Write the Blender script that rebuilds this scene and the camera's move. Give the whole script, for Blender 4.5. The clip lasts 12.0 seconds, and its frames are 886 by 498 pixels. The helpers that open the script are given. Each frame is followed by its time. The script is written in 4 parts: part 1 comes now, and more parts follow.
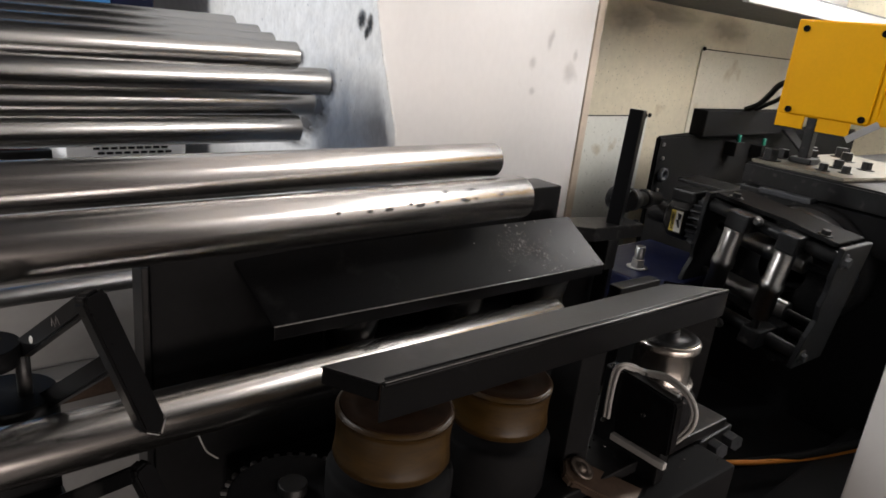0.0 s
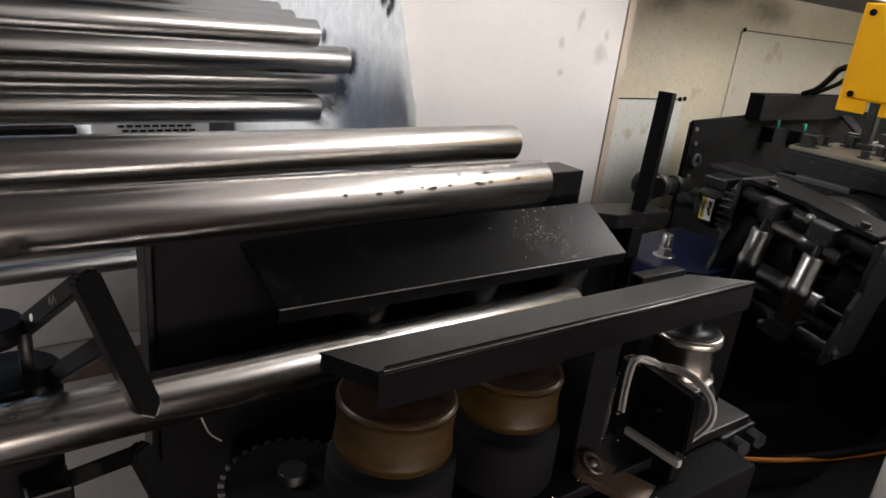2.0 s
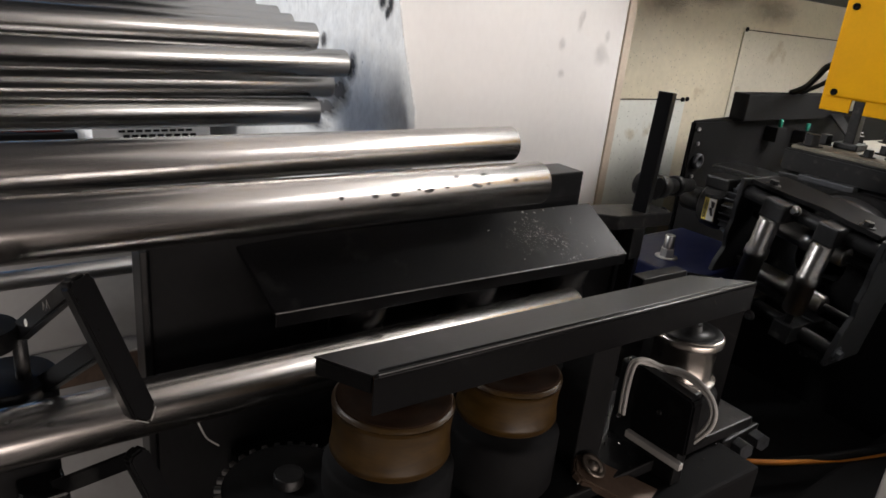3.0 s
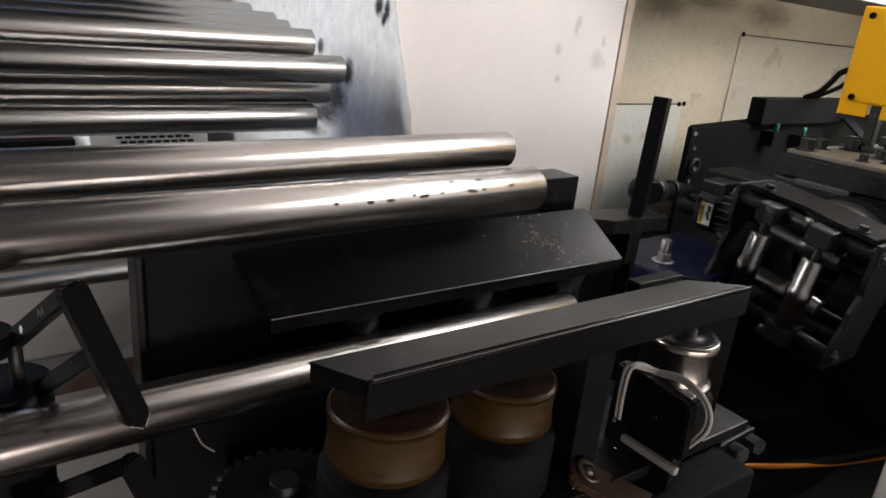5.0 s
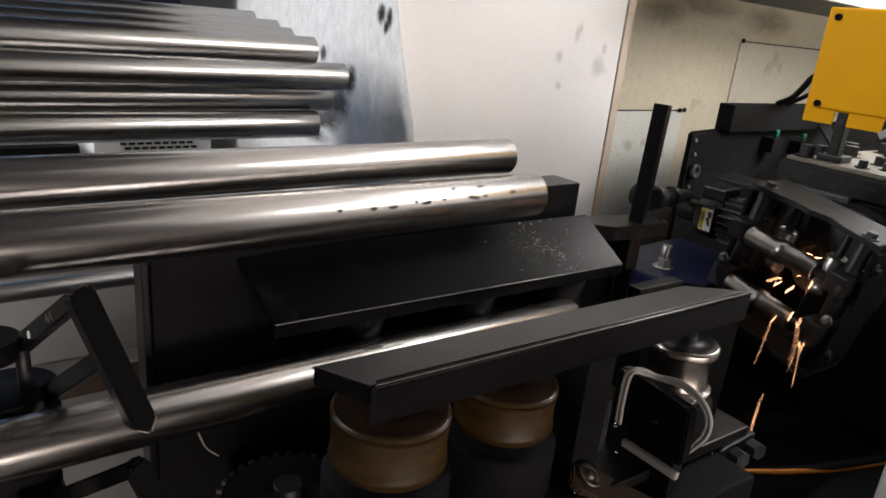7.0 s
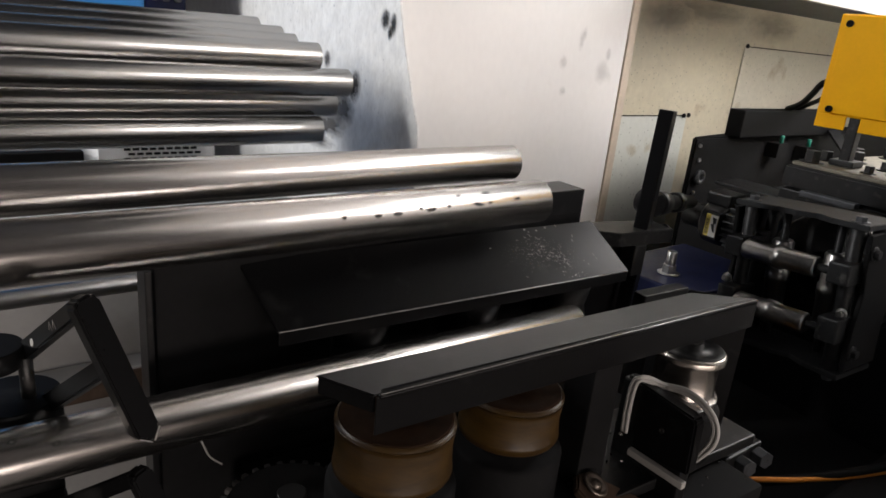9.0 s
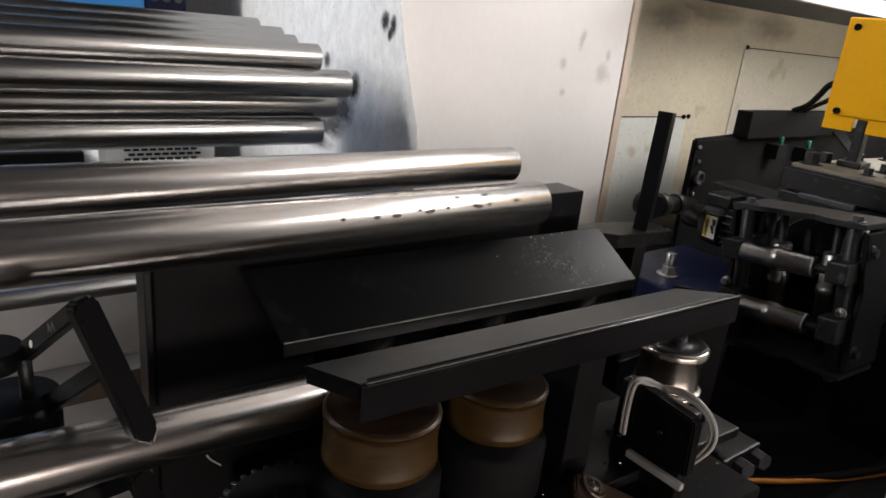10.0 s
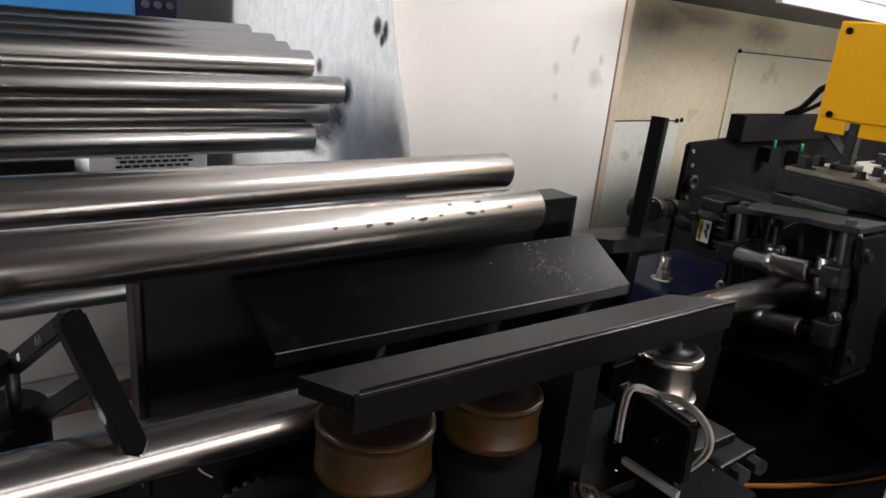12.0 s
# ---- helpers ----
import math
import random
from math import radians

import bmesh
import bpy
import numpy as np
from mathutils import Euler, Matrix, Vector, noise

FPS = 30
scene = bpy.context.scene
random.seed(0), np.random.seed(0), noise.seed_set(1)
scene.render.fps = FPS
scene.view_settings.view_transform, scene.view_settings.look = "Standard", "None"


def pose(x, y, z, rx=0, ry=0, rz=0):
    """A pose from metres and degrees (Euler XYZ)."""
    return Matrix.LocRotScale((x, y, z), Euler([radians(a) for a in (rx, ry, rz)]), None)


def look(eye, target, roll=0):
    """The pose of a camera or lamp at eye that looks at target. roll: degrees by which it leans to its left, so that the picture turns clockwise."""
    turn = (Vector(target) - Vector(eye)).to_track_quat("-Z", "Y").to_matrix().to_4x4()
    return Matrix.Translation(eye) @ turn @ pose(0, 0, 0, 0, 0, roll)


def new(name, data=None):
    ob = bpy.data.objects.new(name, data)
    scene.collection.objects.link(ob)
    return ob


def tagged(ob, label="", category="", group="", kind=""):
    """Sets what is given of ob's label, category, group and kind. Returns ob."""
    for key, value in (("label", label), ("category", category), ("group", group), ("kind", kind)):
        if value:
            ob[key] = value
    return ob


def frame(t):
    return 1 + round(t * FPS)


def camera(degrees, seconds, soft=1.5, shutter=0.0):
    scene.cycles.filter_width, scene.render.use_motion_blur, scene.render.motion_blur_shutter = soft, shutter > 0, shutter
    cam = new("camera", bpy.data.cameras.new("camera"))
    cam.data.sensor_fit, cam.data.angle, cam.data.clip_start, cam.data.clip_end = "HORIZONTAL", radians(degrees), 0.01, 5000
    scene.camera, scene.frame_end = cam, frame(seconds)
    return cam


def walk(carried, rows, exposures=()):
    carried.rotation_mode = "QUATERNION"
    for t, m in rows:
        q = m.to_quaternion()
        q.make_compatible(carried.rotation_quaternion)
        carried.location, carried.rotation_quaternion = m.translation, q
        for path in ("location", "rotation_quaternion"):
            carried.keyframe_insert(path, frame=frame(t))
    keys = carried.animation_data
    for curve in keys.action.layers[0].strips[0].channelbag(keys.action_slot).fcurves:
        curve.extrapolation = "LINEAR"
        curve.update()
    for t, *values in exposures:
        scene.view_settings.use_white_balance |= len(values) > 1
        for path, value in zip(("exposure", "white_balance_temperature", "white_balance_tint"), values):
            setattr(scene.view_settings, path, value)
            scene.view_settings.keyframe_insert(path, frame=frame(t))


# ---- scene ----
cam = camera(66.3, 12.0, soft=1.6, shutter=0.5)
PATH = [
    (0.0, pose(-0.0525, -0.7356, 1.4811, 71.890, -6.016, -40.290)),
    (0.5, pose(-0.0202, -0.7258, 1.4815, 71.042, -6.339, -38.699)),
    (1.0, pose(-0.0086, -0.7355, 1.4790, 70.449, -6.406, -38.108)),
    (1.5, pose(-0.0074, -0.7384, 1.4789, 70.194, -6.378, -37.694)),
    (2.0, pose(-0.0095, -0.7339, 1.4780, 70.126, -6.193, -37.275)),
    (2.5, pose(-0.0049, -0.7354, 1.4785, 70.166, -5.956, -37.035)),
    (3.0, pose(0.0028, -0.7374, 1.4773, 70.309, -5.656, -36.960)),
    (5.0, pose(0.0059, -0.7426, 1.4796, 70.722, -5.517, -37.076)),
    (5.5, pose(-0.0015, -0.7477, 1.4825, 70.877, -5.533, -36.977)),
    (6.0, pose(-0.0027, -0.7500, 1.4822, 70.997, -5.489, -36.951)),
    (6.5, pose(-0.0030, -0.7504, 1.4827, 71.070, -5.463, -36.950)),
    (7.0, pose(-0.0008, -0.7485, 1.4840, 71.144, -5.511, -36.975)),
    (9.0, pose(0.0006, -0.7417, 1.4855, 71.498, -5.481, -36.734)),
    (9.5, pose(-0.0001, -0.7450, 1.4861, 71.565, -5.478, -36.682)),
    (10.0, pose(0.0016, -0.7435, 1.4884, 71.505, -5.559, -36.681)),
    (10.5, pose(0.0058, -0.7402, 1.4881, 71.573, -5.454, -36.735)),
    (11.0, pose(0.0104, -0.7415, 1.4886, 71.677, -5.312, -36.852)),
    (11.5, pose(0.0091, -0.7412, 1.4903, 71.783, -5.279, -37.050)),
    (12.0, pose(0.0083, -0.7385, 1.4920, 71.876, -5.321, -37.214)),
]
walk(cam, PATH)

# ---- light ----
scene.view_settings.exposure = 0.62
world = bpy.data.worlds.new("world")
scene.world = world
world.use_nodes = True
world.node_tree.nodes["Background"].inputs[0].default_value = (0.75, 0.85, 1.0, 1)
world.node_tree.nodes["Background"].inputs[1].default_value = 0.05


def area_lamp(name, eye, target, sx, sy, power, color):
    lamp = bpy.data.lights.new(name, "AREA")
    lamp.shape, lamp.size, lamp.size_y, lamp.energy, lamp.color = "RECTANGLE", sx, sy, power, color
    ob = new(name, lamp)
    ob.matrix_world = look(eye, target)
    return ob


# unseen lights: enclosure battens; gate and high windows assumed far behind the viewer
# aimed and powered to brighten the smeared board
area_lamp("batten_lamp_rear", (-0.5, 1.10, 2.34), (0.5, 1.0, 1.3), 0.12, 1.6, 31, (1.0, 0.985, 0.975))
area_lamp("batten_lamp_shelf", (3.3, 0.36, 2.16), (3.1, 0.36, 0), 1.2, 0.10, 10, (0.99, 0.985, 0.985))
# upward half of the shelf batten, lights the roof that the tubes mirror
area_lamp("batten_lamp_shelf_top", (3.3, 0.36, 2.17), (3.0, 0.36, 4), 1.2, 0.10, 14, (0.99, 0.985, 0.985))
# added fill for the white panel, cream wall and yellow box
area_lamp("front_fill", (2.15, -0.44, 1.90), (1.60, 0.6, 1.40), 1.5, 0.30, 19, (1.0, 0.96, 0.945))
area_lamp("gate_light", (0.0, -7.4, 0.65), (0.0, 0, 0.65), 7.6, 1.3, 165, (1.0, 0.865, 0.79))
area_lamp("hall_lamp", (-1.0, -7.8, 3.6), (0.0, 0.3, 1.2), 6.0, 0.7, 36, (1.0, 0.94, 0.90))

# ---- materials ----


def mat(name, color, rough=0.5, metal=0.0, var=0.25, scale=8.0, bump=0.1, fine=90.0, stretch=(1, 1, 1), dirt=None, dirt_amount=0.0, coat=0.0, rough_var=0.15, emit=0.0, speck=False, spec=0.5):
    """Base colour with two scales of variation, worn gloss and fine relief."""
    m = bpy.data.materials.new(name)
    m.use_nodes = True
    nt = m.node_tree
    b = nt.nodes["Principled BSDF"]
    tc = nt.nodes.new("ShaderNodeTexCoord")
    mp = nt.nodes.new("ShaderNodeMapping")
    mp.inputs["Scale"].default_value = stretch
    nt.links.new(tc.outputs["Object"], mp.inputs[0])
    big, small = nt.nodes.new("ShaderNodeTexNoise"), nt.nodes.new("ShaderNodeTexNoise")
    for n, s, d in ((big, scale, 4.0), (small, fine, 3.0)):
        n.inputs["Scale"].default_value, n.inputs["Detail"].default_value = s, d
        nt.links.new(mp.outputs[0], n.inputs["Vector"])
    mixf = nt.nodes.new("ShaderNodeMath")
    mixf.operation = "MULTIPLY_ADD"
    mixf.inputs[1].default_value = 0.6
    nt.links.new(big.outputs[0], mixf.inputs[0])
    half = nt.nodes.new("ShaderNodeMath")
    half.operation = "MULTIPLY"
    half.inputs[1].default_value = 0.4
    nt.links.new(small.outputs[0], half.inputs[0])
    nt.links.new(half.outputs[0], mixf.inputs[2])
    ramp = nt.nodes.new("ShaderNodeValToRGB")
    lo = [c * (1 - var) for c in color]
    hi = [min(1, c * (1 + var)) for c in color]
    ramp.color_ramp.elements[0].position, ramp.color_ramp.elements[1].position = 0.3, 0.7
    ramp.color_ramp.elements[0].color, ramp.color_ramp.elements[1].color = (*lo, 1), (*hi, 1)
    nt.links.new(mixf.outputs[0], ramp.inputs[0])
    out = ramp.outputs[0]
    if dirt:
        spots = nt.nodes.new("ShaderNodeTexNoise")
        spots.inputs["Scale"].default_value, spots.inputs["Detail"].default_value = scale * 2.3, 8.0
        nt.links.new(mp.outputs[0], spots.inputs["Vector"])
        cut = nt.nodes.new("ShaderNodeValToRGB")
        cut.color_ramp.elements[0].position, cut.color_ramp.elements[1].position = 0.62 - dirt_amount * 0.2, 0.74
        cut.color_ramp.elements[0].color, cut.color_ramp.elements[1].color = (0, 0, 0, 1), (1, 1, 1, 1)
        nt.links.new(spots.outputs[0], cut.inputs[0])
        mx = nt.nodes.new("ShaderNodeMixRGB")
        mx.inputs[2].default_value = (*dirt, 1)
        nt.links.new(cut.outputs[0], mx.inputs[0])
        nt.links.new(out, mx.inputs[1])
        out = mx.outputs[0]
    if speck:
        vor = nt.nodes.new("ShaderNodeTexVoronoi")
        vor.inputs["Scale"].default_value = 55.0
        nt.links.new(tc.outputs["Object"], vor.inputs["Vector"])
        dots = nt.nodes.new("ShaderNodeValToRGB")
        dots.color_ramp.elements[0].position, dots.color_ramp.elements[1].position = 0.09, 0.17
        dots.color_ramp.elements[0].color, dots.color_ramp.elements[1].color = (0.55, 0.55, 0.55, 1), (0, 0, 0, 1)
        nt.links.new(vor.outputs["Distance"], dots.inputs[0])
        mx2 = nt.nodes.new("ShaderNodeMixRGB")
        mx2.inputs[2].default_value = (0.05, 0.04, 0.03, 1)
        nt.links.new(dots.outputs[0], mx2.inputs[0])
        nt.links.new(out, mx2.inputs[1])
        out = mx2.outputs[0]
    nt.links.new(out, b.inputs["Base Color"])
    rr = nt.nodes.new("ShaderNodeMapRange")
    rr.inputs[3].default_value, rr.inputs[4].default_value = max(0.03, rough - rough_var), min(1, rough + rough_var)
    nt.links.new(mixf.outputs[0], rr.inputs[0])
    nt.links.new(rr.outputs[0], b.inputs["Roughness"])
    b.inputs["Metallic"].default_value = metal
    b.inputs["Coat Weight"].default_value = coat
    b.inputs["Specular IOR Level"].default_value = spec
    if bump:
        bp = nt.nodes.new("ShaderNodeBump")
        bp.inputs["Strength"].default_value, bp.inputs["Distance"].default_value = bump, 0.002
        nt.links.new(mixf.outputs[0], bp.inputs["Height"])
        nt.links.new(bp.outputs[0], b.inputs["Normal"])
    if emit:
        b.inputs["Emission Color"].default_value, b.inputs["Emission Strength"].default_value = (*color, 1), emit
    return m


STEEL = mat("drawn_steel", (0.49, 0.468, 0.45), 0.235, 1.0, 0.10, 2.0, 0.0, 30, (0.15, 16, 16), None, 0, 0, 0.03)
STEEL_PILE = mat("grey_drawn_steel", (0.36, 0.35, 0.34), 0.26, 1.0, 0.14, 2.0, 0.0, 40, (0.15, 14, 14), None, 0, 0, 0.03)
HEAD_STEEL = mat("oily_roller_steel", (0.30, 0.295, 0.29), 0.30, 1.0, 0.2, 9, 0.05, 160, (1, 1, 1), None, 0, 0, 0.06)
HEAD_PLATE = mat("worn_plate_iron", (0.014, 0.015, 0.017), 0.6, 0.1, 0.4, 22, 0.4, 150, (1, 1, 1), (0.012, 0.012, 0.012), 0.25, 0, 0.15, spec=0.35)
# pale grey for painted edge highlights and for the chalk marks
GLINT_CHALK = mat("glint_and_chalk_grey", (0.30, 0.29, 0.28), 0.4, 0.7, 0.4, 60, 0.1, 200)
STEEL_DULL = mat("dull_steel", (0.36, 0.36, 0.36), 0.36, 1.0, 0.14, 6, 0.03, 100, (0.3, 3, 3), None, 0, 0, 0.08)
CHROME = mat("polished_steel", (0.37, 0.335, 0.305), 0.25, 1.0, 0.2, 14, 0.03, 160, (1, 1, 6), None, 0, 0, 0.05)
BLACK = mat("black_paint", (0.0055, 0.0055, 0.006), 0.34, 0.0, 0.35, 9, 0.10, 150, (1, 1, 1), (0.03, 0.028, 0.026), 0.05, 0, 0.10, spec=0.2)
BLACK_SATIN = mat("black_satin_paint", (0.005, 0.005, 0.0055), 0.30, 0.0, 0.3, 6, 0.04, 220, (1, 1, 1), (0.02, 0.02, 0.02), 0.0, 0, 0.08, spec=0.12)
GUARD_PAINT = mat("worn_guard_paint", (0.008, 0.008, 0.0085), 0.34, 0.0, 0.35, 7, 0.06, 180, (1, 1, 1), (0.02, 0.02, 0.02), 0.0, 0, 0.10, spec=0.36)
OILY = mat("oily_black_iron", (0.009, 0.009, 0.0095), 0.40, 0.2, 0.4, 16, 0.35, 120, (1, 1, 1), (0.045, 0.042, 0.04), 0.12, 0, 0.16, spec=0.35)
GRIMY = mat("grimy_grey_iron", (0.055, 0.058, 0.064), 0.50, 0.3, 0.35, 22, 0.4, 150, (1, 1, 1), (0.015, 0.015, 0.015), 0.25, 0, 0.15, spec=0.4)
PAD = mat("oily_tan_casting", (0.17, 0.155, 0.12), 0.45, 0.2, 0.35, 14, 0.3, 120, (1, 1, 1), (0.05, 0.045, 0.04), 0.2)
# matt black; bed, pillar, pedestals and recessed parts carry their shade in it
MATT_SHADE = mat("matt_shade_black", (0.008, 0.008, 0.0085), 0.7, 0.0, 0.4, 12, 0.2, 90, spec=0.1)
URETHANE = mat("amber_urethane", (0.050, 0.027, 0.006), 0.36, 0.0, 0.45, 10, 0.06, 60, (1, 1, 5), (0.024, 0.013, 0.006), 0.6, 0.0)
URETHANE_DARK = mat("dirty_urethane_face", (0.022, 0.011, 0.006), 0.6, 0.0, 0.4, 18, 0.2, 90, spec=0.05)
HEAD = mat("grimy_head_iron", (0.016, 0.0165, 0.018), 0.45, 0.3, 0.45, 18, 0.5, 120, (1, 1, 1), (0.075, 0.072, 0.07), 0.1, 0, 0.16, spec=0.4)
RUBBER = mat("black_rubber", (0.008, 0.008, 0.008), 0.6, 0.0, 0.2, 20, 0.1, 90, spec=0.25)
WHITE = mat("white_paint", (0.84, 0.825, 0.81), 0.58, 0.0, 0.035, 3, 0.01, 60, (1, 1, 0.6), (0.55, 0.53, 0.50), -0.2)
SMEARED = mat("smeared_white_paint", (0.88, 0.875, 0.865), 0.4, 0.0, 0.14, 26, 1.0, 80, (1, 1.3, 0.8), (0.50, 0.51, 0.53), -0.15)
CREAM = mat("greasy_cream_paint", (0.66, 0.60, 0.46), 0.35, 0.0, 0.12, 2.2, 0.05, 50, (1, 1, 1), (0.40, 0.30, 0.17), 0.0, speck=True)
CREAM_LOW = mat("thin_cream_paint", (0.62, 0.585, 0.49), 0.35, 0.0, 0.12, 2.6, 0.05, 50, (1, 1, 1), (0.40, 0.33, 0.22), 0.0, speck=True)
CREAM_PALE = mat("pale_cream_paint", (0.70, 0.71, 0.655), 0.35, 0.0, 0.08, 3, 0.05, 50, (1, 1, 1), (0.48, 0.42, 0.3), -0.1, speck=True)
TAN = mat("bare_panel_edge", (0.60, 0.51, 0.41), 0.6, 0.0, 0.12, 14, 0.1, 90)
YELLOW = mat("yellow_paint", (0.86, 0.43, 0.0), 0.55, 0.0, 0.05, 4, 0.04, 120, spec=0.15)
BLUE = mat("blue_paint", (0.03, 0.22, 0.55), 0.4, 0.0, 0.1, 5, 0.04, 90)
NAVY = mat("oily_navy_paint", (0.005, 0.008, 0.036), 0.4, 0.0, 0.35, 14, 0.2, 90, spec=0.15)
GREY = mat("grey_sheet", (0.34, 0.34, 0.335), 0.5, 0.0, 0.08, 4, 0.05, 60)
SCUFF = mat("scraped_paint", (0.26, 0.25, 0.24), 0.6, 0.0, 0.3, 40, 0.0)
HALL = mat("hall_wall_paint", (0.10, 0.10, 0.105), 0.7, 0.0, 0.15, 1.0, 0.05, 20)
WORN_BROWN = mat("worn_brown_steel", (0.24, 0.20, 0.17), 0.34, 0.9, 0.3, 30, 0.1, 110)
BROWN = mat("rusty_brown_steel", (0.11, 0.075, 0.055), 0.42, 0.5, 0.3, 20, 0.2, 110)
RED = mat("red_insulation", (0.25, 0.03, 0.02), 0.5, 0.0, 0.1, 20, 0.0)
BRASS = mat("brass", (0.65, 0.36, 0.14), 0.3, 1.0, 0.15, 20, 0.05, 90)
CABLE = mat("white_cable", (0.42, 0.405, 0.385), 0.45, 0.0, 0.08, 20, 0.03, 120)
ORANGE = mat("orange_hose", (0.62, 0.22, 0.02), 0.45, 0.0, 0.15, 20, 0.05, 120)
GREEN = mat("green_plastic", (0.01, 0.17, 0.12), 0.35, 0.0, 0.1, 20, 0.02, 120)
LABEL = mat("label_yellow", (0.80, 0.62, 0.10), 0.5, 0.0, 0.05, 20, 0.0)
LABEL_WHITE = mat("label_white", (0.78, 0.77, 0.72), 0.5, 0.0, 0.05, 20, 0.0)
INK = mat("black_ink", (0.02, 0.02, 0.02), 0.5, 0.0, 0.1, 20, 0.0)
FLOOR = mat("grey_epoxy_floor", (0.52, 0.495, 0.47), 0.22, 0.0, 0.12, 1.5, 0.05, 30, (1, 1, 1), (0.22, 0.21, 0.2), 0.0)
SPARK = mat("glowing_spark", (1.0, 0.46, 0.22), 0.5, 0.0, 0.0, 5, 0.0, emit=10.0)



def stain_material(name, color, density=0.7):
    """A soft-edged film for stains and painted shade: opaque in its middle, fading out unevenly."""
    m = bpy.data.materials.new(name)
    m.use_nodes = True
    nt = m.node_tree
    b = nt.nodes["Principled BSDF"]
    b.inputs["Base Color"].default_value, b.inputs["Roughness"].default_value = (*color, 1), 0.5
    tc = nt.nodes.new("ShaderNodeTexCoord")
    noise_tex = nt.nodes.new("ShaderNodeTexNoise")
    noise_tex.inputs["Scale"].default_value, noise_tex.inputs["Detail"].default_value = 2.4, 6.0
    nt.links.new(tc.outputs["Object"], noise_tex.inputs["Vector"])
    grad = nt.nodes.new("ShaderNodeTexGradient")
    grad.gradient_type = "SPHERICAL"
    nt.links.new(tc.outputs["Object"], grad.inputs["Vector"])
    mul = nt.nodes.new("ShaderNodeMath")
    mul.operation = "MULTIPLY"
    nt.links.new(grad.outputs["Fac"], mul.inputs[0])
    nt.links.new(noise_tex.outputs[0], mul.inputs[1])
    rng = nt.nodes.new("ShaderNodeMapRange")
    rng.inputs[1].default_value, rng.inputs[2].default_value, rng.inputs[4].default_value = 0.04, 0.38, density
    nt.links.new(mul.outputs[0], rng.inputs[0])
    nt.links.new(rng.outputs[0], b.inputs["Alpha"])
    return m


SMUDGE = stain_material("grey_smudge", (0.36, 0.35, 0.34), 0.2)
# contact shade of the stacked tubes' ends, painted on the board
CONTACT_SHADE = stain_material("grey_contact_shade", (0.09, 0.085, 0.085), 0.85)
OIL_STAIN = stain_material("oil_stain", (0.03, 0.028, 0.026), 0.95)
# brown stain, mostly painted shade below the shelf
STAIN_SHADE = stain_material("brown_stain_and_shade", (0.20, 0.13, 0.07), 0.4)

DUST = stain_material("dry_dust", (0.12, 0.11, 0.10), 0.12)

# ---- mesh helpers ----


def put(bm, tmp, m=None):
    """Adds the temporary mesh to bm at the pose m."""
    if m is not None:
        tmp.transform(m)
    made = {v: bm.verts.new(v.co) for v in tmp.verts}
    for f in tmp.faces:
        g = bm.faces.new([made[v] for v in f.verts])
        g.smooth = f.smooth
    tmp.free()
    return bm


def box(bm, lo, hi, bevel=0.002, m=None, seg=2):
    tmp = bmesh.new()
    bmesh.ops.create_cube(tmp, size=1)
    s = [h - l for l, h in zip(lo, hi)]
    c = [(h + l) / 2 for l, h in zip(lo, hi)]
    bmesh.ops.transform(tmp, matrix=Matrix.Translation(c) @ Matrix.Diagonal((*s, 1)), verts=tmp.verts)
    if bevel:
        bmesh.ops.bevel(tmp, geom=tmp.edges[:], offset=min(bevel, min(s) * 0.45), segments=seg, affect="EDGES", profile=0.6)
    return put(bm, tmp, m)


def lathe(bm, profile, seg=40, m=None, close=True):
    """Turns the profile of (radius, height) about z."""
    tmp = bmesh.new()
    rings = []
    for r, z in profile:
        rings.append([tmp.verts.new((r * math.cos(2 * math.pi * i / seg), r * math.sin(2 * math.pi * i / seg), z)) for i in range(seg)])
    for a, b in zip(rings, rings[1:]):
        for i in range(seg):
            f = tmp.faces.new((a[i], a[(i + 1) % seg], b[(i + 1) % seg], b[i]))
            f.smooth = True
    if close:
        tmp.faces.new(rings[0][::-1])
        tmp.faces.new(rings[-1])
    return put(bm, tmp, m)


def cyl(bm, p, q, r, seg=28, bevel=0.0015):
    """A round bar from p to q with eased ends."""
    p, q = Vector(p), Vector(q)
    h = (q - p).length
    b = min(bevel, r * 0.4, h * 0.3)
    m = Matrix.Translation(p) @ (q - p).to_track_quat("Z", "Y").to_matrix().to_4x4()
    return lathe(bm, [(r - b, 0), (r, b), (r, h - b), (r - b, h)], seg, m)


def pipe(bm, p, q, r, wall=0.003, seg=48):
    """An open tube from p to q."""
    p, q = Vector(p), Vector(q)
    h = (q - p).length
    m = Matrix.Translation(p) @ (q - p).to_track_quat("Z", "Y").to_matrix().to_4x4()
    e = 0.0008
    prof = [(r - wall, 0), (r - e, 0), (r, e), (r, h - e), (r - e, h), (r - wall, h), (r - wall, 0)]
    return lathe(bm, prof, seg, m, False)


def prism(bm, outline, thick, m=None, bevel=0.0015):
    """A plate: the outline in xy, from z 0 to thick."""
    tmp = bmesh.new()
    f = tmp.faces.new([tmp.verts.new((x, y, 0)) for x, y in outline])
    got = bmesh.ops.extrude_face_region(tmp, geom=[f])
    bmesh.ops.translate(tmp, vec=(0, 0, thick), verts=[v for v in got["geom"] if isinstance(v, bmesh.types.BMVert)])
    bmesh.ops.recalc_face_normals(tmp, faces=tmp.faces[:])
    if bevel:
        bmesh.ops.bevel(tmp, geom=tmp.edges[:], offset=bevel, segments=2, affect="EDGES")
    return put(bm, tmp, m)


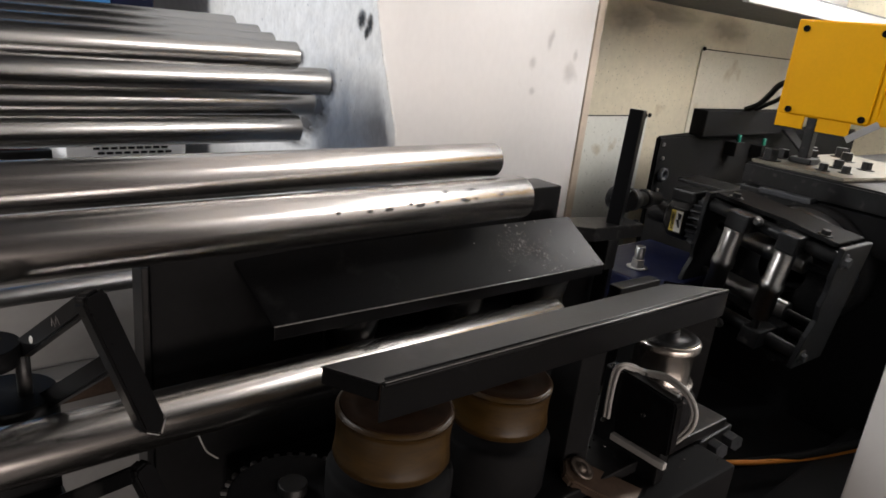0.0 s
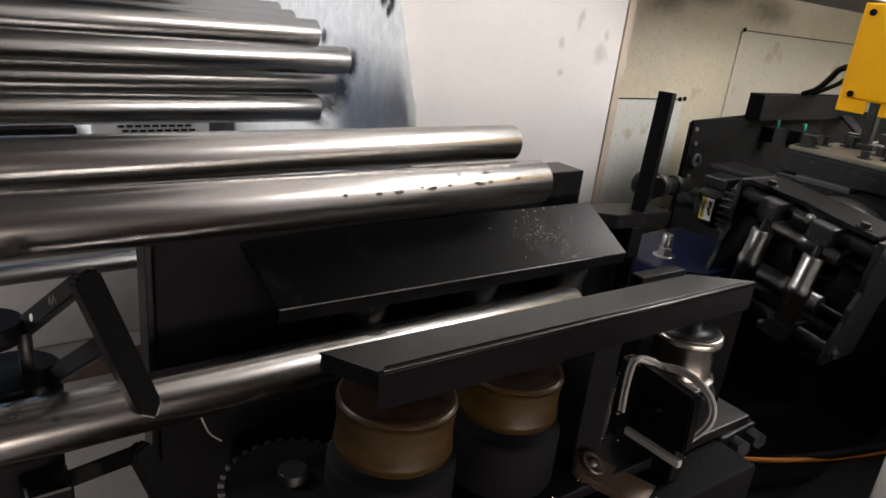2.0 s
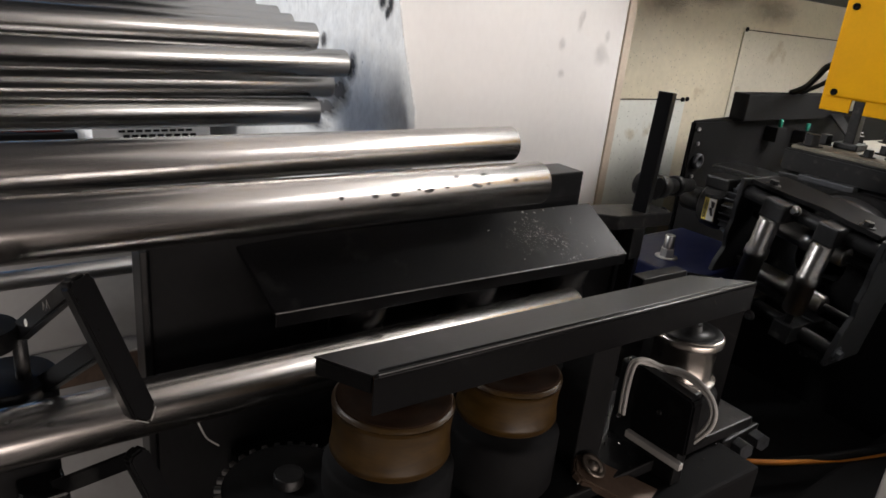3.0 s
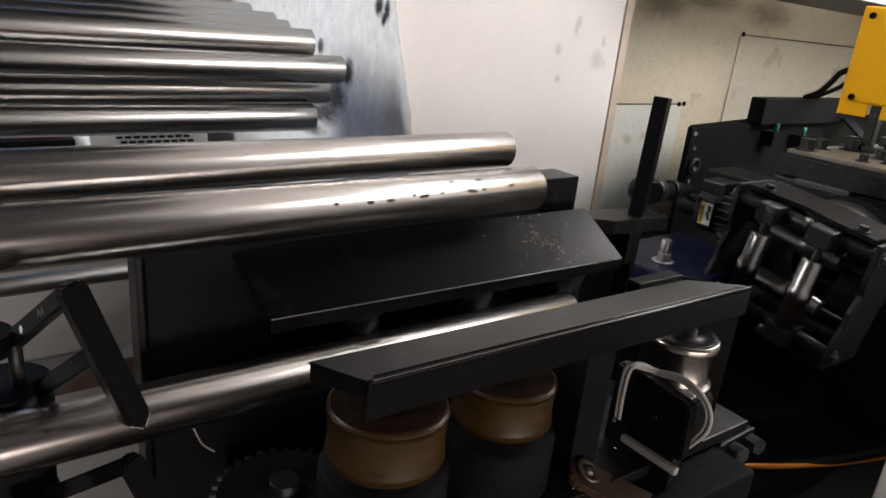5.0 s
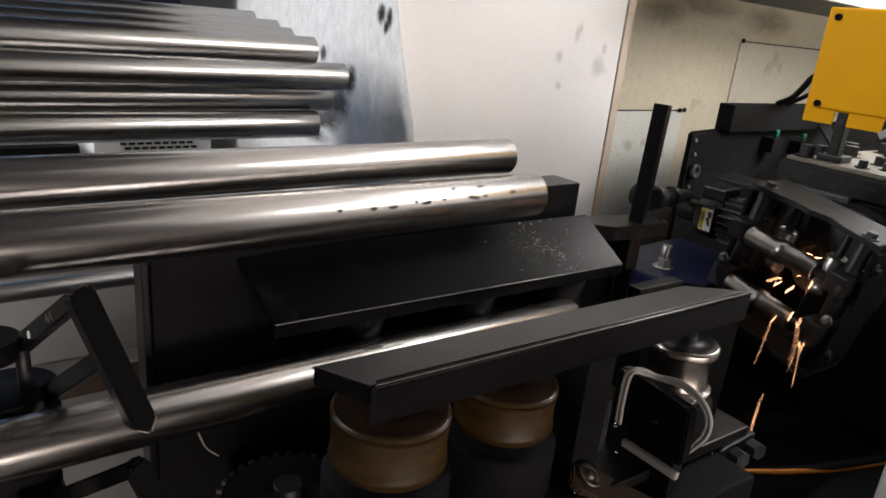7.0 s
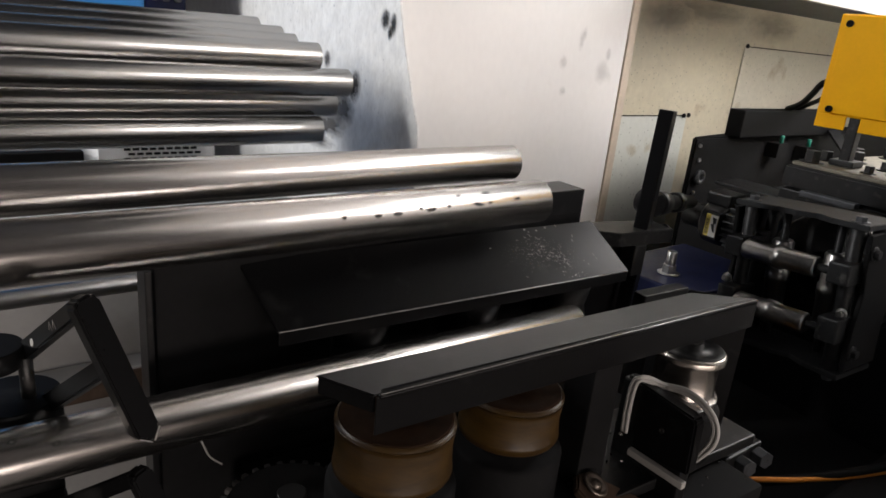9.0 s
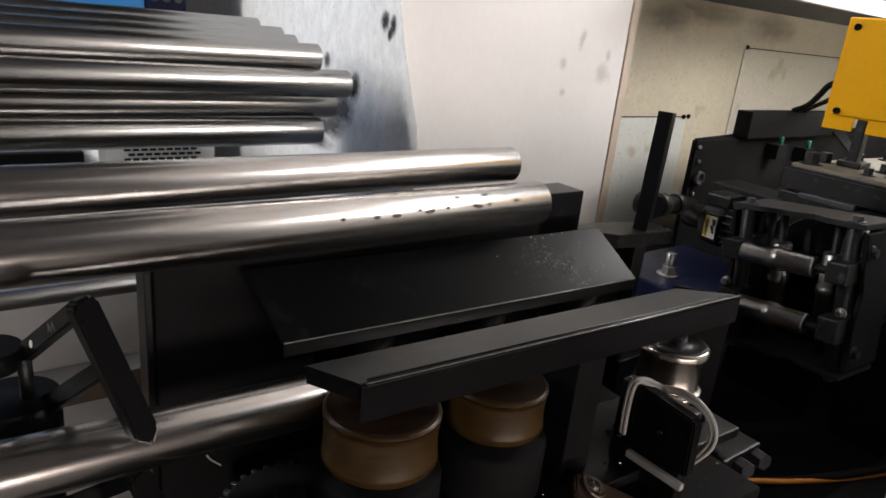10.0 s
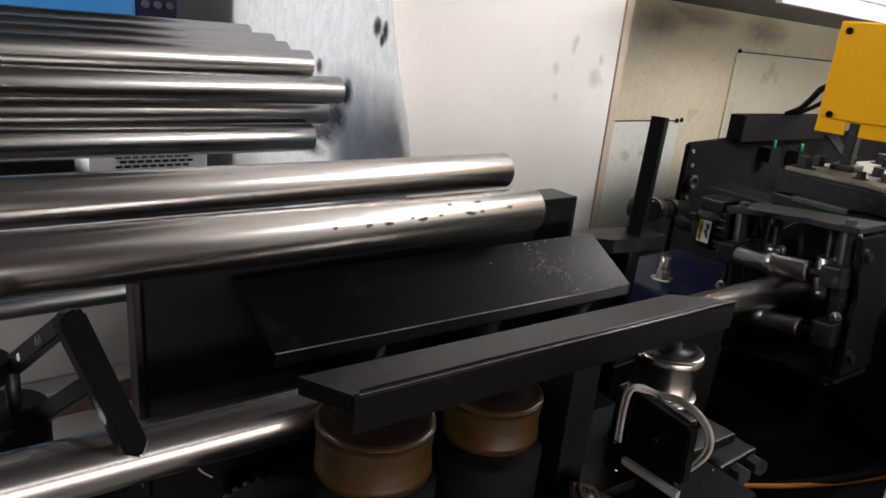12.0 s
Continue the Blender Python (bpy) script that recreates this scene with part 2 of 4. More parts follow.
def sweep(bm, pts, r, seg=10, steps=6):
    """A round cable along a smooth line through the points."""
    pts = [Vector(p) for p in pts]
    line = []
    for i in range(len(pts) - 1):
        a, b, c, d = pts[max(i - 1, 0)], pts[i], pts[i + 1], pts[min(i + 2, len(pts) - 1)]
        for k in range(steps):
            t = k / steps
            line.append(0.5 * (2 * b + (c - a) * t + (2 * a - 5 * b + 4 * c - d) * t * t + (3 * b - a - 3 * c + d) * t ** 3))
    line.append(pts[-1])
    rings, side = [], Vector((0, 0, 1))
    for i, p in enumerate(line):
        way = (line[min(i + 1, len(line) - 1)] - line[max(i - 1, 0)]).normalized()
        n = (side - way * side.dot(way))
        n = n.normalized() if n.length > 1e-4 else way.orthogonal().normalized()
        side, o = n, way.cross(n)
        rings.append([bm.verts.new(p + r * (n * math.cos(2 * math.pi * k / seg) + o * math.sin(2 * math.pi * k / seg))) for k in range(seg)])
    for a, b in zip(rings, rings[1:]):
        for k in range(seg):
            bm.faces.new((a[k], a[(k + 1) % seg], b[(k + 1) % seg], b[k])).smooth = True
    bm.faces.new(rings[0][::-1])
    bm.faces.new(rings[-1])
    return bm


def bar_mesh(p, q, w, t):
    """A thin strip from p to q that faces along x."""
    bm = bmesh.new()
    p, q = Vector(p), Vector(q)
    m = Matrix.Translation((p + q) / 2) @ pose(0, 0, 0, math.degrees(math.atan2(q.z - p.z, q.y - p.y)))
    L = (q - p).length / 2
    return box(bm, (-t / 2, -L, -w / 2), (t / 2, L, w / 2), 0.001, m)


def hexbolt(bm, at, r=0.011, h=0.009, way=(0, 0, 1), washer=True):
    m = Matrix.Translation(at) @ Vector(way).to_track_quat("Z", "Y").to_matrix().to_4x4()
    if washer:
        lathe(bm, [(r * 1.5, 0), (r * 1.5, 0.002), (r * 0.6, 0.0025)], 20, m)
    tmp = bmesh.new()
    bmesh.ops.create_cone(tmp, cap_ends=True, segments=6, radius1=r, radius2=r * 0.96, depth=h)
    bmesh.ops.translate(tmp, vec=(0, 0, h / 2 + 0.002), verts=tmp.verts)
    bmesh.ops.bevel(tmp, geom=tmp.edges[:], offset=0.0008, segments=1, affect="EDGES")
    return put(bm, tmp, m)


def capscrew(bm, at, r=0.009, h=0.011, way=(0, 0, 1)):
    m = Matrix.Translation(at) @ Vector(way).to_track_quat("Z", "Y").to_matrix().to_4x4()
    return lathe(bm, [(r * 0.95, 0), (r, 0.001), (r, h - 0.001), (r * 0.9, h), (r * 0.55, h), (r * 0.5, h * 0.5), (0.0005, h * 0.5)], 20, m)


def part(name, bm, material, parent=None, label=""):
    """Links the mesh as one object, under a thing where one is given."""
    bmesh.ops.recalc_face_normals(bm, faces=bm.faces[:])
    data = bpy.data.meshes.new(name)
    bm.to_mesh(data)
    bm.free()
    data.materials.append(material)
    ob = new(name, data)
    if parent is not None:
        ob.parent = parent
    return tagged(ob, label)


def thing(name, label, category, m=None, group="", kind=""):
    ob = tagged(new(name), label, category, group, kind)
    if m is not None:
        ob.matrix_world = m
    return ob


def structure(name, bm, material, label, category=""):
    return tagged(part(name, bm, material), label, category or name.split("_")[0], kind="structure")


def stain(name, m, w, h, material, parent):
    """A thin film on a surface: a disc in the pose's xy plane, w by h."""
    tmp = B()
    bmesh.ops.create_circle(tmp, cap_ends=True, segments=32, radius=1.0)
    ob = part(name, tmp, material, parent)
    ob.matrix_world = m @ Matrix.Diagonal((w / 2, h / 2, 1, 1))
    return ob


B = bmesh.new
# the feed line's own frame: its axis lies 1 m above the floor, turned a little from the stacked tubes
FEED = pose(0, 0, 1.0, 0, 0, -3.5)
LINE = pose(0, 0.0120, 0.9947, 0, -0.66, -2.8)
PRESSED = pose(0, -0.0300, 1.0083, 0, -0.04, -2.8)
GUARD = pose(0, 0, 1.0, 0, 0, -2.8)
# ---- structure ----
structure("floor", box(B(), (-9, -9, -0.1), (5.5, 3.2, 0), 0), FLOOR, "pale grey epoxy workshop floor", "floor")
structure("wall_west", box(B(), (-9.1, -9, 0), (-9, 3.2, 4.5), 0), HALL, "plain dark hall wall", "wall")
structure("wall_south", box(B(), (-9, -9.1, 0), (5.5, -9, 4.5), 0), HALL, "plain dark hall wall", "wall")
structure("wall_east", box(B(), (5.5, -9, 0), (5.6, 3.2, 4.5), 0), HALL, "plain dark hall wall", "wall")
structure("wall_north", box(B(), (-9, 3.2, 0), (5.5, 3.3, 4.5), 0), GREY, "plain grey hall wall", "wall")
structure("ceiling", box(B(), (-9, -9, 4.5), (5.5, 3.2, 4.6), 0), HALL, "plain dark hall ceiling", "ceiling")

# smooth white enclosure panel with a bare edge strip
panel = structure("wall_panel_white", box(B(), (0.905, 0.68, 0.0), (1.776, 0.715, 2.4), 0.002), WHITE, "smooth white enclosure panel with faint grey smudges", "wall")
structure("trim_panel_edge", box(B(), (1.778, 0.675, 0.0), (1.812, 0.72, 1.75), 0.003), TAN, "bare tan edge strip of the white panel", "trim")
for x, z, w, h in ((1.572, 1.475, 0.030, 0.075), (1.582, 1.492, 0.022, 0.05), (1.508, 1.409, 0.040, 0.050), (1.521, 1.327, 0.035, 0.035), (1.683, 1.387, 0.08, 0.09), (1.70, 1.44, 0.03, 0.05)):
    stain("smudge", pose(x, 0.6785, z, 90), w, h, SMUDGE, panel)
# unseen top of the strip, made white so the tubes mirror no tan
structure("trim_panel_top", box(B(), (1.778, 0.675, 1.752), (1.812, 0.72, 2.4), 0.003), WHITE, "unseen white upper edge strip, added as a neutral reflector", "trim")
# smeared board behind the ends of the stacked tubes, its front edge leaning
YZ = Matrix(((0, 0, 1, 0), (1, 0, 0, 0), (0, 1, 0, 0), (0, 0, 0, 1)))
board = structure("wall_board_smeared", prism(B(), [(0.499, 0.0), (0.499, 1.22), (0.504, 1.25), (0.527, 1.30), (0.555, 1.366), (0.583, 1.437), (0.607, 1.51), (0.72, 1.9), (2.3, 1.9), (2.3, 0.0)], 0.006, Matrix.Translation((0.886, 0.0, 0.0)) @ YZ), SMEARED,
                  "white board with smeared paint strokes, oil marks and painted shade by the tube ends", "wall")
# first three are oil; the last six paint contact shade beside the tube ends
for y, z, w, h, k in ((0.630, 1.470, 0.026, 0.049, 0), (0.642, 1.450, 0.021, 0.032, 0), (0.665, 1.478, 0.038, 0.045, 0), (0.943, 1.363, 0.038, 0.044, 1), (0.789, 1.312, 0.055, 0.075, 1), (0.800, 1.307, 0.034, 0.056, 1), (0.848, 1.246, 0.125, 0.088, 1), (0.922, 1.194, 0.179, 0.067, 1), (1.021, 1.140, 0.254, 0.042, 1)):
    stain("oil_shade_mark", pose(0.8845, y, z, 0, -90, 0), h * 1.3, w * 1.3, (OIL_STAIN, CONTACT_SHADE)[k], board)
# cream back wall in panels, with screws in the seams
wall = structure("wall_cream", box(B(), (1.3, 0.87, 0.0), (4.2, 0.92, 1.70), 0.0), CREAM, "greasy cream enclosure wall with brown stains and painted shade under the shelf", "wall")
# unseen upper wall, made white as a neutral reflector for the tubes
structure("wall_white_upper", box(B(), (1.3, 0.87, 1.702), (4.2, 0.92, 2.4), 0.0), WHITE, "unseen white wall above the shelf, added as a neutral reflector", "wall")
structure("wall_cream_lower", box(B(), (1.62, 0.861, 0.0), (2.455, 0.868, 1.222), 0.001), CREAM_PALE, "pale greenish cream panel screwed to the wall", "wall")
structure("wall_cream_upper", box(B(), (2.775, 0.863, 0.0), (4.1, 0.868, 1.507), 0.001), CREAM_LOW, "pale greenish cream panel screwed to the wall", "wall")
# brown films that paint the shelf's shade along with some staining
for x, z, w, h in ((2.95, 1.60, 0.5, 0.16), (2.45, 1.62, 0.7, 0.12), (2.2, 1.58, 0.35, 0.14)):
    stain("stain_shade_mark", pose(x, 0.8555, z, 90), w, h, STAIN_SHADE, wall)
structure("wall_enclosure_east", box(B(), (4.2, -0.5, 0.0), (4.25, 0.92, 2.4), 0.0), CREAM, "cream end wall of the enclosure", "wall")
structure("wall_enclosure_front", box(B(), (1.075, -0.56, 0.0), (4.25, -0.50, 2.4), 0.003), WHITE, "white enclosure front panel beside the opening", "wall")
# unseen roof, white for its reflection in the tube ends
structure("ceiling_enclosure", box(B(), (1.30, -0.56, 2.4), (4.25, 0.92, 2.44), 0.0), WHITE, "white painted enclosure roof", "ceiling")
# unseen sheet added to keep the tubes' upper reflections dark
structure("ceiling_loader", box(B(), (-3.0, -0.1, 2.445), (1.298, 2.4, 2.48), 0.0), HALL, "unseen dark sheet added over the tube rack to darken the tubes' reflections", "ceiling")

# open joints between the wall's sheets
structure("trim_seam_low", box(B(), (1.62, 0.8585, 1.2225), (2.43, 0.8605, 1.2265), 0.0), MATT_SHADE, "dark open joint above the pale panel", "trim")
structure("trim_seam_high", box(B(), (2.775, 0.8605, 1.508), (4.1, 0.8625, 1.512), 0.0), MATT_SHADE, "dark open joint in the cream wall", "trim")
# shelf edge over the machine
sh = thing("wall_shelf", "pale grey steel shelf fixed over the machine", "shelf")
part("shelf_board", box(B(), (1.93, 0.3, 1.66), (4.15, 0.86, 1.70), 0.003), GRIMY, sh)
part("shelf_lip", box(B(), (1.93, 0.275, 1.64), (4.15, 0.297, 1.69), 0.003), GREY, sh)

for k, (x, z) in enumerate(((2.456, 1.227), (2.425, 1.225), (2.775, 1.512))):
    s = thing("wall_screw", "small dark screw head in the panel seam", "screw", pose(x, 0.857, z), "screws in the wall panels")
    part("head", capscrew(B(), (0, 0, 0), 0.009, 0.007, (0, -1, 0)), MATT_SHADE, s)

# ---- stacked tubes ----
R_TUBE = 0.030


def steel_tube(x0, x1, y, z, label, group, r=R_TUBE, material=STEEL):
    ob = tagged(part("steel_tube", pipe(B(), (x0, 0, 0), (x1, 0, 0), r), material), label, "tube", group)
    ob.matrix_world = pose(0, y, z)
    return ob


PILE = [(0.62, 1.337, 0.766), (0.655, 1.387, 0.708), (0.672, 1.284, 0.760), (0.643, 1.230, 0.713), (0.713, 1.400, 0.680), (0.775, 1.412, 0.675),
        (0.838, 1.426, 0.645), (0.716, 1.340, 0.715), (0.735, 1.252, 0.70), (0.775, 1.343, 0.69), (0.90, 1.424, 0.63)]
for y, z, x in PILE:
    steel_tube(-4.6 + x, x, y, z, "brushed bare steel tube lying in the rack's stack", "tubes in the rack", R_TUBE, STEEL_PILE)
steel_tube(-4.2, 0.82, 0.12, 1.264, "brushed bare steel tube waiting on the loader", "tubes on the loader", 0.0299)
tube_b = steel_tube(-4.2, 0.822, 0.0587, 1.2128, "brushed steel tube with small oil spots, waiting on the loader", "tubes on the loader", 0.036)
WAIT = pose(0, 0.0587, 1.2128, 0, -0.1, -1.1)
tube_b.matrix_world = WAIT
for i, (x, a) in enumerate(((0.435, 157), (0.487, 160), (0.575, 158), (0.581, 156), (0.661, 153), (0.668, 157), (0.688, 154), (0.745, 150), (0.519, 160), (0.609, 153), (0.631, 129), (0.684, 128), (0.559, 152))):
    stain("oil_spot", WAIT @ pose(x, math.cos(radians(a)) * 0.0364, math.sin(radians(a)) * 0.0364, a - 90), 0.009 + 0.005 * (i % 3), 0.007, OIL_STAIN, tube_b)

rack = thing("tube_rack", "black steel rack carrying the stack of tubes", "rack")
for x in (-2.2, -0.75):
    part("upright", box(B(), (x - 0.03, 0.95, 0), (x + 0.03, 1.01, 1.6), 0.004), BLACK, rack)
    part("bearer", box(B(), (x - 0.03, 0.58, 1.10), (x + 0.03, 0.95, 1.16), 0.004), BLACK, rack)
part("top_bar", cyl(B(), (-3.2, 0.945, 1.431), (0.66, 0.945, 1.431), 0.005), MATT_SHADE, rack)

# loader under the two waiting tubes
loader = thing("tube_loader", "black steel tube loader with a dark side plate", "machine")
part("side_plate", box(B(), (0.197, 0.085, 0.70), (0.206, 0.125, 1.16), 0.002), BLACK, loader)
# housing top raised to block the bright slit under the waiting tube
part("housing", box(B(), (0.212, 0.10, 0.55), (1.0, 0.128, 1.166), 0.004), MATT_SHADE, loader)
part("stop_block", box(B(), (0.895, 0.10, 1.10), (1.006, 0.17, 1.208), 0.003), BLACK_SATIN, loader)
# added sheet that fills the gap under the guard plate with shade
part("dark_fill", box(B(), (0.98, 0.135, 0.6), (1.27, 0.141, 1.085), 0.002), MATT_SHADE, loader)
for x in (-1.2, -2.6):
    part("bearer", box(B(), (x, 0.0, 0.0), (x + 0.06, 0.25, 1.165), 0.004), BLACK, loader)

# ---- feed line ----
R_FEED = 0.034
feed_tube = tagged(part("feed_tube", pipe(B(), (-6.0, 0, 0), (0, 0, 0), R_FEED), STEEL), "brushed steel tube running through the feed rollers", "tube")
for x, a, w, h in ((-0.873, 66, 0.055, 0.006), (-0.93, 50, 0.010, 0.005), (-0.84, 62, 0.012, 0.006), (-0.80, 40, 0.010, 0.006), (-0.40, 70, 0.04, 0.007), (-1.6, 60, 0.05, 0.008)):
    stain("grease_streak", pose(x, -math.cos(radians(a)) * 0.0344, math.sin(radians(a)) * 0.0344, 90 - a), w, h, OIL_STAIN, feed_tube)
feed_tube.matrix_world = LINE @ Matrix.Translation((0.878, 0, 0))

bed = thing("machine_bed", "black oily machine bed under the feed rollers", "machine", FEED)
# bed and base get the darkest black for the shade beneath the feed line
part("bed_frame", box(B(), (0.30, -0.30, -1.0), (1.02, 0.10, -0.16), 0.006), MATT_SHADE, bed)
part("lower_base", box(B(), (1.03, -0.26, -1.0), (2.7, 0.42, -0.45), 0.008), MATT_SHADE, bed)


def feed_roller(name, u, v, w, material, face_material, label, r=0.070, groove=0.059, h=0.100, chrome=False):
    t = thing(name, label, "roller", GUARD @ Matrix.Translation((u, v, w)), "feed rollers")
    prof = [(r - 0.006, -h / 2), (r - 0.002, -h / 2 + 0.0015), (r, -h / 2 + 0.005)]
    lip = 0.013 if chrome else 0.006
    prof.append((r, -h / 2 + lip))
    n = 10
    waist = [(r - 0.001, lip - h / 2 + 0.0008), (groove + 0.001, lip - h / 2 + 0.003), (groove, lip - h / 2 + 0.0045), (groove, h / 2 - lip - 0.0045), (groove + 0.001, h / 2 - lip - 0.003), (r - 0.001, h / 2 - lip - 0.0008)] if chrome else []
    for i in range(n + 1):
        a = -1 + 2 * i / n
        if not chrome:
            prof.append((groove + (r - groove) * a * a, a * (h / 2 - lip)))
    prof += waist
    prof += [(r, h / 2 - lip), (r, h / 2 - lip + 0.0015), (r, h / 2 - 0.005), (r - 0.0005, h / 2 - 0.0035), (r - 0.004, h / 2)]
    part("tread", lathe(B(), prof, 56), material, t)
    part("top_face", lathe(B(), [(r - 0.0045, h / 2 + 0.0002), (r - 0.007, h / 2 + 0.0014), (r * 0.72, h / 2 + 0.0008), (r * 0.35, h / 2 + 0.0014), (r * 0.33, h / 2 + 0.012), (0.001, h / 2 + 0.012)], 48), face_material, t)
    hub = part("hub_nut", hexbolt(B(), (0, 0, h / 2 + 0.012), 0.012, 0.010), OILY, t)
    return t


front = thing("roller_guard", "black folded sheet guard over the front feed rollers", "guard", GUARD)
SEATS = ((0.415, -0.156, 0.072, 0.009), (0.605, -0.146, 0.070, -0.003), (0.930, -0.187, 0.056, -0.001))
part("top_sheet", prism(B(), [(0.355, -0.203), (1.06, -0.203), (0.972, -0.139), (0.316, -0.139)], 0.003, Matrix.Translation((0, 0, 0.107))), GUARD_PAINT, front)
part("front_lip", box(B(), (0.357, -0.206, 0.062), (1.058, -0.2035, 0.108), 0.001), BLACK_SATIN, front)
part("fold", cyl(B(), (0.36, -0.205, 0.108), (1.056, -0.205, 0.108), 0.003), BLACK_SATIN, front)
part("bead", cyl(B(), (0.366, -0.1975, 0.1100), (1.03, -0.1975, 0.1100), 0.0018), GUARD_PAINT, front)
# pale line standing for the highlight along the front fold
part("edge_glint", cyl(B(), (0.362, -0.2055, 0.1105), (1.054, -0.2055, 0.1105), 0.0008), GLINT_CHALK, front, "thin pale line drawn as the edge's highlight")
part("end_lip", prism(B(), [(0, 0), (0.072, 0), (0.072, 0.022), (0, 0.022)], 0.003, Matrix.Translation((0.357, -0.201, 0.086)) @ pose(0, 0, 0, 90, 0, 121)), BLACK_SATIN, front)
part("end_sheet", prism(B(), [(0, 0), (0.10, 0), (0.10, 0.24), (0, 0.24)], 0.002, Matrix.Translation((1.054, -0.200, -0.135)) @ pose(0, 0, 0, 90, 0, 128)), BLACK, front)
part("pillar", box(B(), (0.705, -0.198, -0.155), (0.76, -0.145, 0.104), 0.003), MATT_SHADE, front)
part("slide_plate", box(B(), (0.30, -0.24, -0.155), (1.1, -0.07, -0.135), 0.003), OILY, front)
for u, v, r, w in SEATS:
    part("pedestal", lathe(B(), [(r + 0.006, -0.135), (r + 0.008, -0.13), (r + 0.008, w - 0.054), (r + 0.002, w - 0.048), (0.03, w - 0.046), (0.03, w - 0.030)], 40, Matrix.Translation((u, v, 0))), MATT_SHADE, front)
    part("pivot_pin", cyl(B(), (u, v, 0.065), (u, v, 0.107), 0.010), OILY, front)

rollers = [feed_roller("feed_roller", 0.415, -0.156, 0.009, URETHANE, URETHANE_DARK, "amber urethane grooved feed roller with a dirty face", 0.073, 0.0705, 0.071),
           feed_roller("feed_roller", 0.605, -0.146, -0.003, URETHANE, URETHANE_DARK, "amber urethane grooved feed roller under the guard", 0.070, 0.0675, 0.066),
           feed_roller("feed_roller", 0.930, -0.187, -0.001, CHROME, OILY, "polished steel grooved guide roller", 0.056, 0.048, 0.088, True)]

# rear guard plate with the rear rollers
rear = thing("rear_guard", "scuffed black sloping guard plate over the rear rollers", "guard", GUARD)
slope = math.atan2(0.080, 0.078)
part("sloping_plate", prism(B(), [(0.345, 0), (1.04, 0), (1.0, 0.112), (0.315, 0.112)], 0.004, Matrix.Translation((0, 0.046, 0.070)) @ pose(0, 0, 0, math.degrees(slope))), BLACK_SATIN, rear)
part("front_lip", box(B(), (0.347, 0.043, 0.052), (1.038, 0.0455, 0.072), 0.001), BLACK_SATIN, rear)
# pale line standing for the highlight along the plate's lower edge
part("edge_glint", cyl(B(), (0.347, 0.0435, 0.0725), (1.038, 0.0435, 0.0725), 0.0009), GLINT_CHALK, rear, "thin pale line drawn as the edge's highlight")
part("end_cheek", prism(B(), [(0.055, -0.02), (0.13, -0.02), (0.13, 0.148), (0.055, 0.068)], 0.003, Matrix.Translation((0.43, 0, 0)) @ pose(0, 0, 0, 90, 0, 90)), MATT_SHADE, rear)
part("wedge_block", box(B(), (1.05, 0.0, -0.01), (1.18, 0.03, 0.035), 0.003, None), OILY, rear)
sc = B()
rnd = random.Random(4)
ON_PLATE = Matrix.Translation((0, 0.046, 0.070)) @ pose(0, 0, 0, math.degrees(slope))
for i in range(130):
    d = min(0.108, max(0.006, rnd.gauss(0.055, 0.028)))
    u = 0.862 + (0.06 - d) * 0.75 + rnd.gauss(0, 0.012 if i % 3 else 0.045)
    q = ON_PLATE @ pose(u, d, 0.0042, 0, 0, rnd.gauss(-50, 40))
    k = 0.0005 + 0.0011 * rnd.random() ** 2
    box(sc, (-k - 0.005 * rnd.random() ** 6, -k * 0.5, 0), (k, k * 0.5, 0.0002), 0, q)
tagged(part("scuff_marks", sc, SCUFF, rear, "pale scratches in the black paint"), kind="stuff")
for u, d, w, h in ((0.83, 0.062, 0.16, 0.085), (0.90, 0.05, 0.08, 0.07)):
    sm = stain("dust_smear", Matrix(), w, h, DUST, rear)
    sm.matrix_basis = ON_PLATE @ pose(u, d, 0.0044) @ Matrix.Diagonal((w / 2, h / 2, 1, 1))
for u in (0.50, 0.72, 0.94):
    part("rear_roller", lathe(B(), [(0.055, -0.05), (0.045, 0), (0.055, 0.05)], 32, Matrix.Translation((u, 0.11, 0))), OILY, rear)

# post with its bracket
post = thing("square_post", "black square steel post clamped in a bracket", "post")
PM = pose(1.225, 0.11, 1.10, 0, 5.0, 18)
part("bar", box(B(), (-0.0155, -0.0155, -0.30), (0.0155, 0.0155, 0.258), 0.003, PM), BLACK_SATIN, post)
part("bracket", prism(B(), [(-0.23, 0.05), (-0.06, 0.045), (0.055, 0.03), (0.055, -0.04), (-0.10, -0.04)], 0.030, Matrix.Translation((1.24, 0.12, 1.075)) @ pose(0, 0, 0, 0, 0, -8)), OILY, post)
part("bracket_arm", box(B(), (-0.06, -0.035, -0.07), (-0.02, 0.0, 0.0), 0.003, Matrix.Translation((1.24, 0.12, 1.075))), OILY, post)
part("clamp_screw", hexbolt(B(), (1.296, 0.10, 1.09), 0.012, 0.012, (1, -0.3, 0)), OILY, post)
part("foot", box(B(), (1.20, 0.08, 0.0), (1.30, 0.16, 0.80), 0.004), BLACK, post)
post2 = thing("swivel_bracket", "black swivel arm holding the geared motor to the post", "arm")
part("tube", cyl(B(), (1.26, 0.13, 1.150), (1.70, 0.30, 1.075), 0.019), BLACK_SATIN, post2)
part("joint", cyl(B(), (1.27, 0.11, 1.15), (1.27, 0.16, 1.15), 0.026), BLACK_SATIN, post2)
part("clamp_collar", cyl(B(), (1.33, 0.157, 1.138), (1.39, 0.180, 1.128), 0.028), OILY, post2)
part("clamp_collar", cyl(B(), (1.50, 0.223, 1.109), (1.55, 0.242, 1.101), 0.026), OILY, post2)

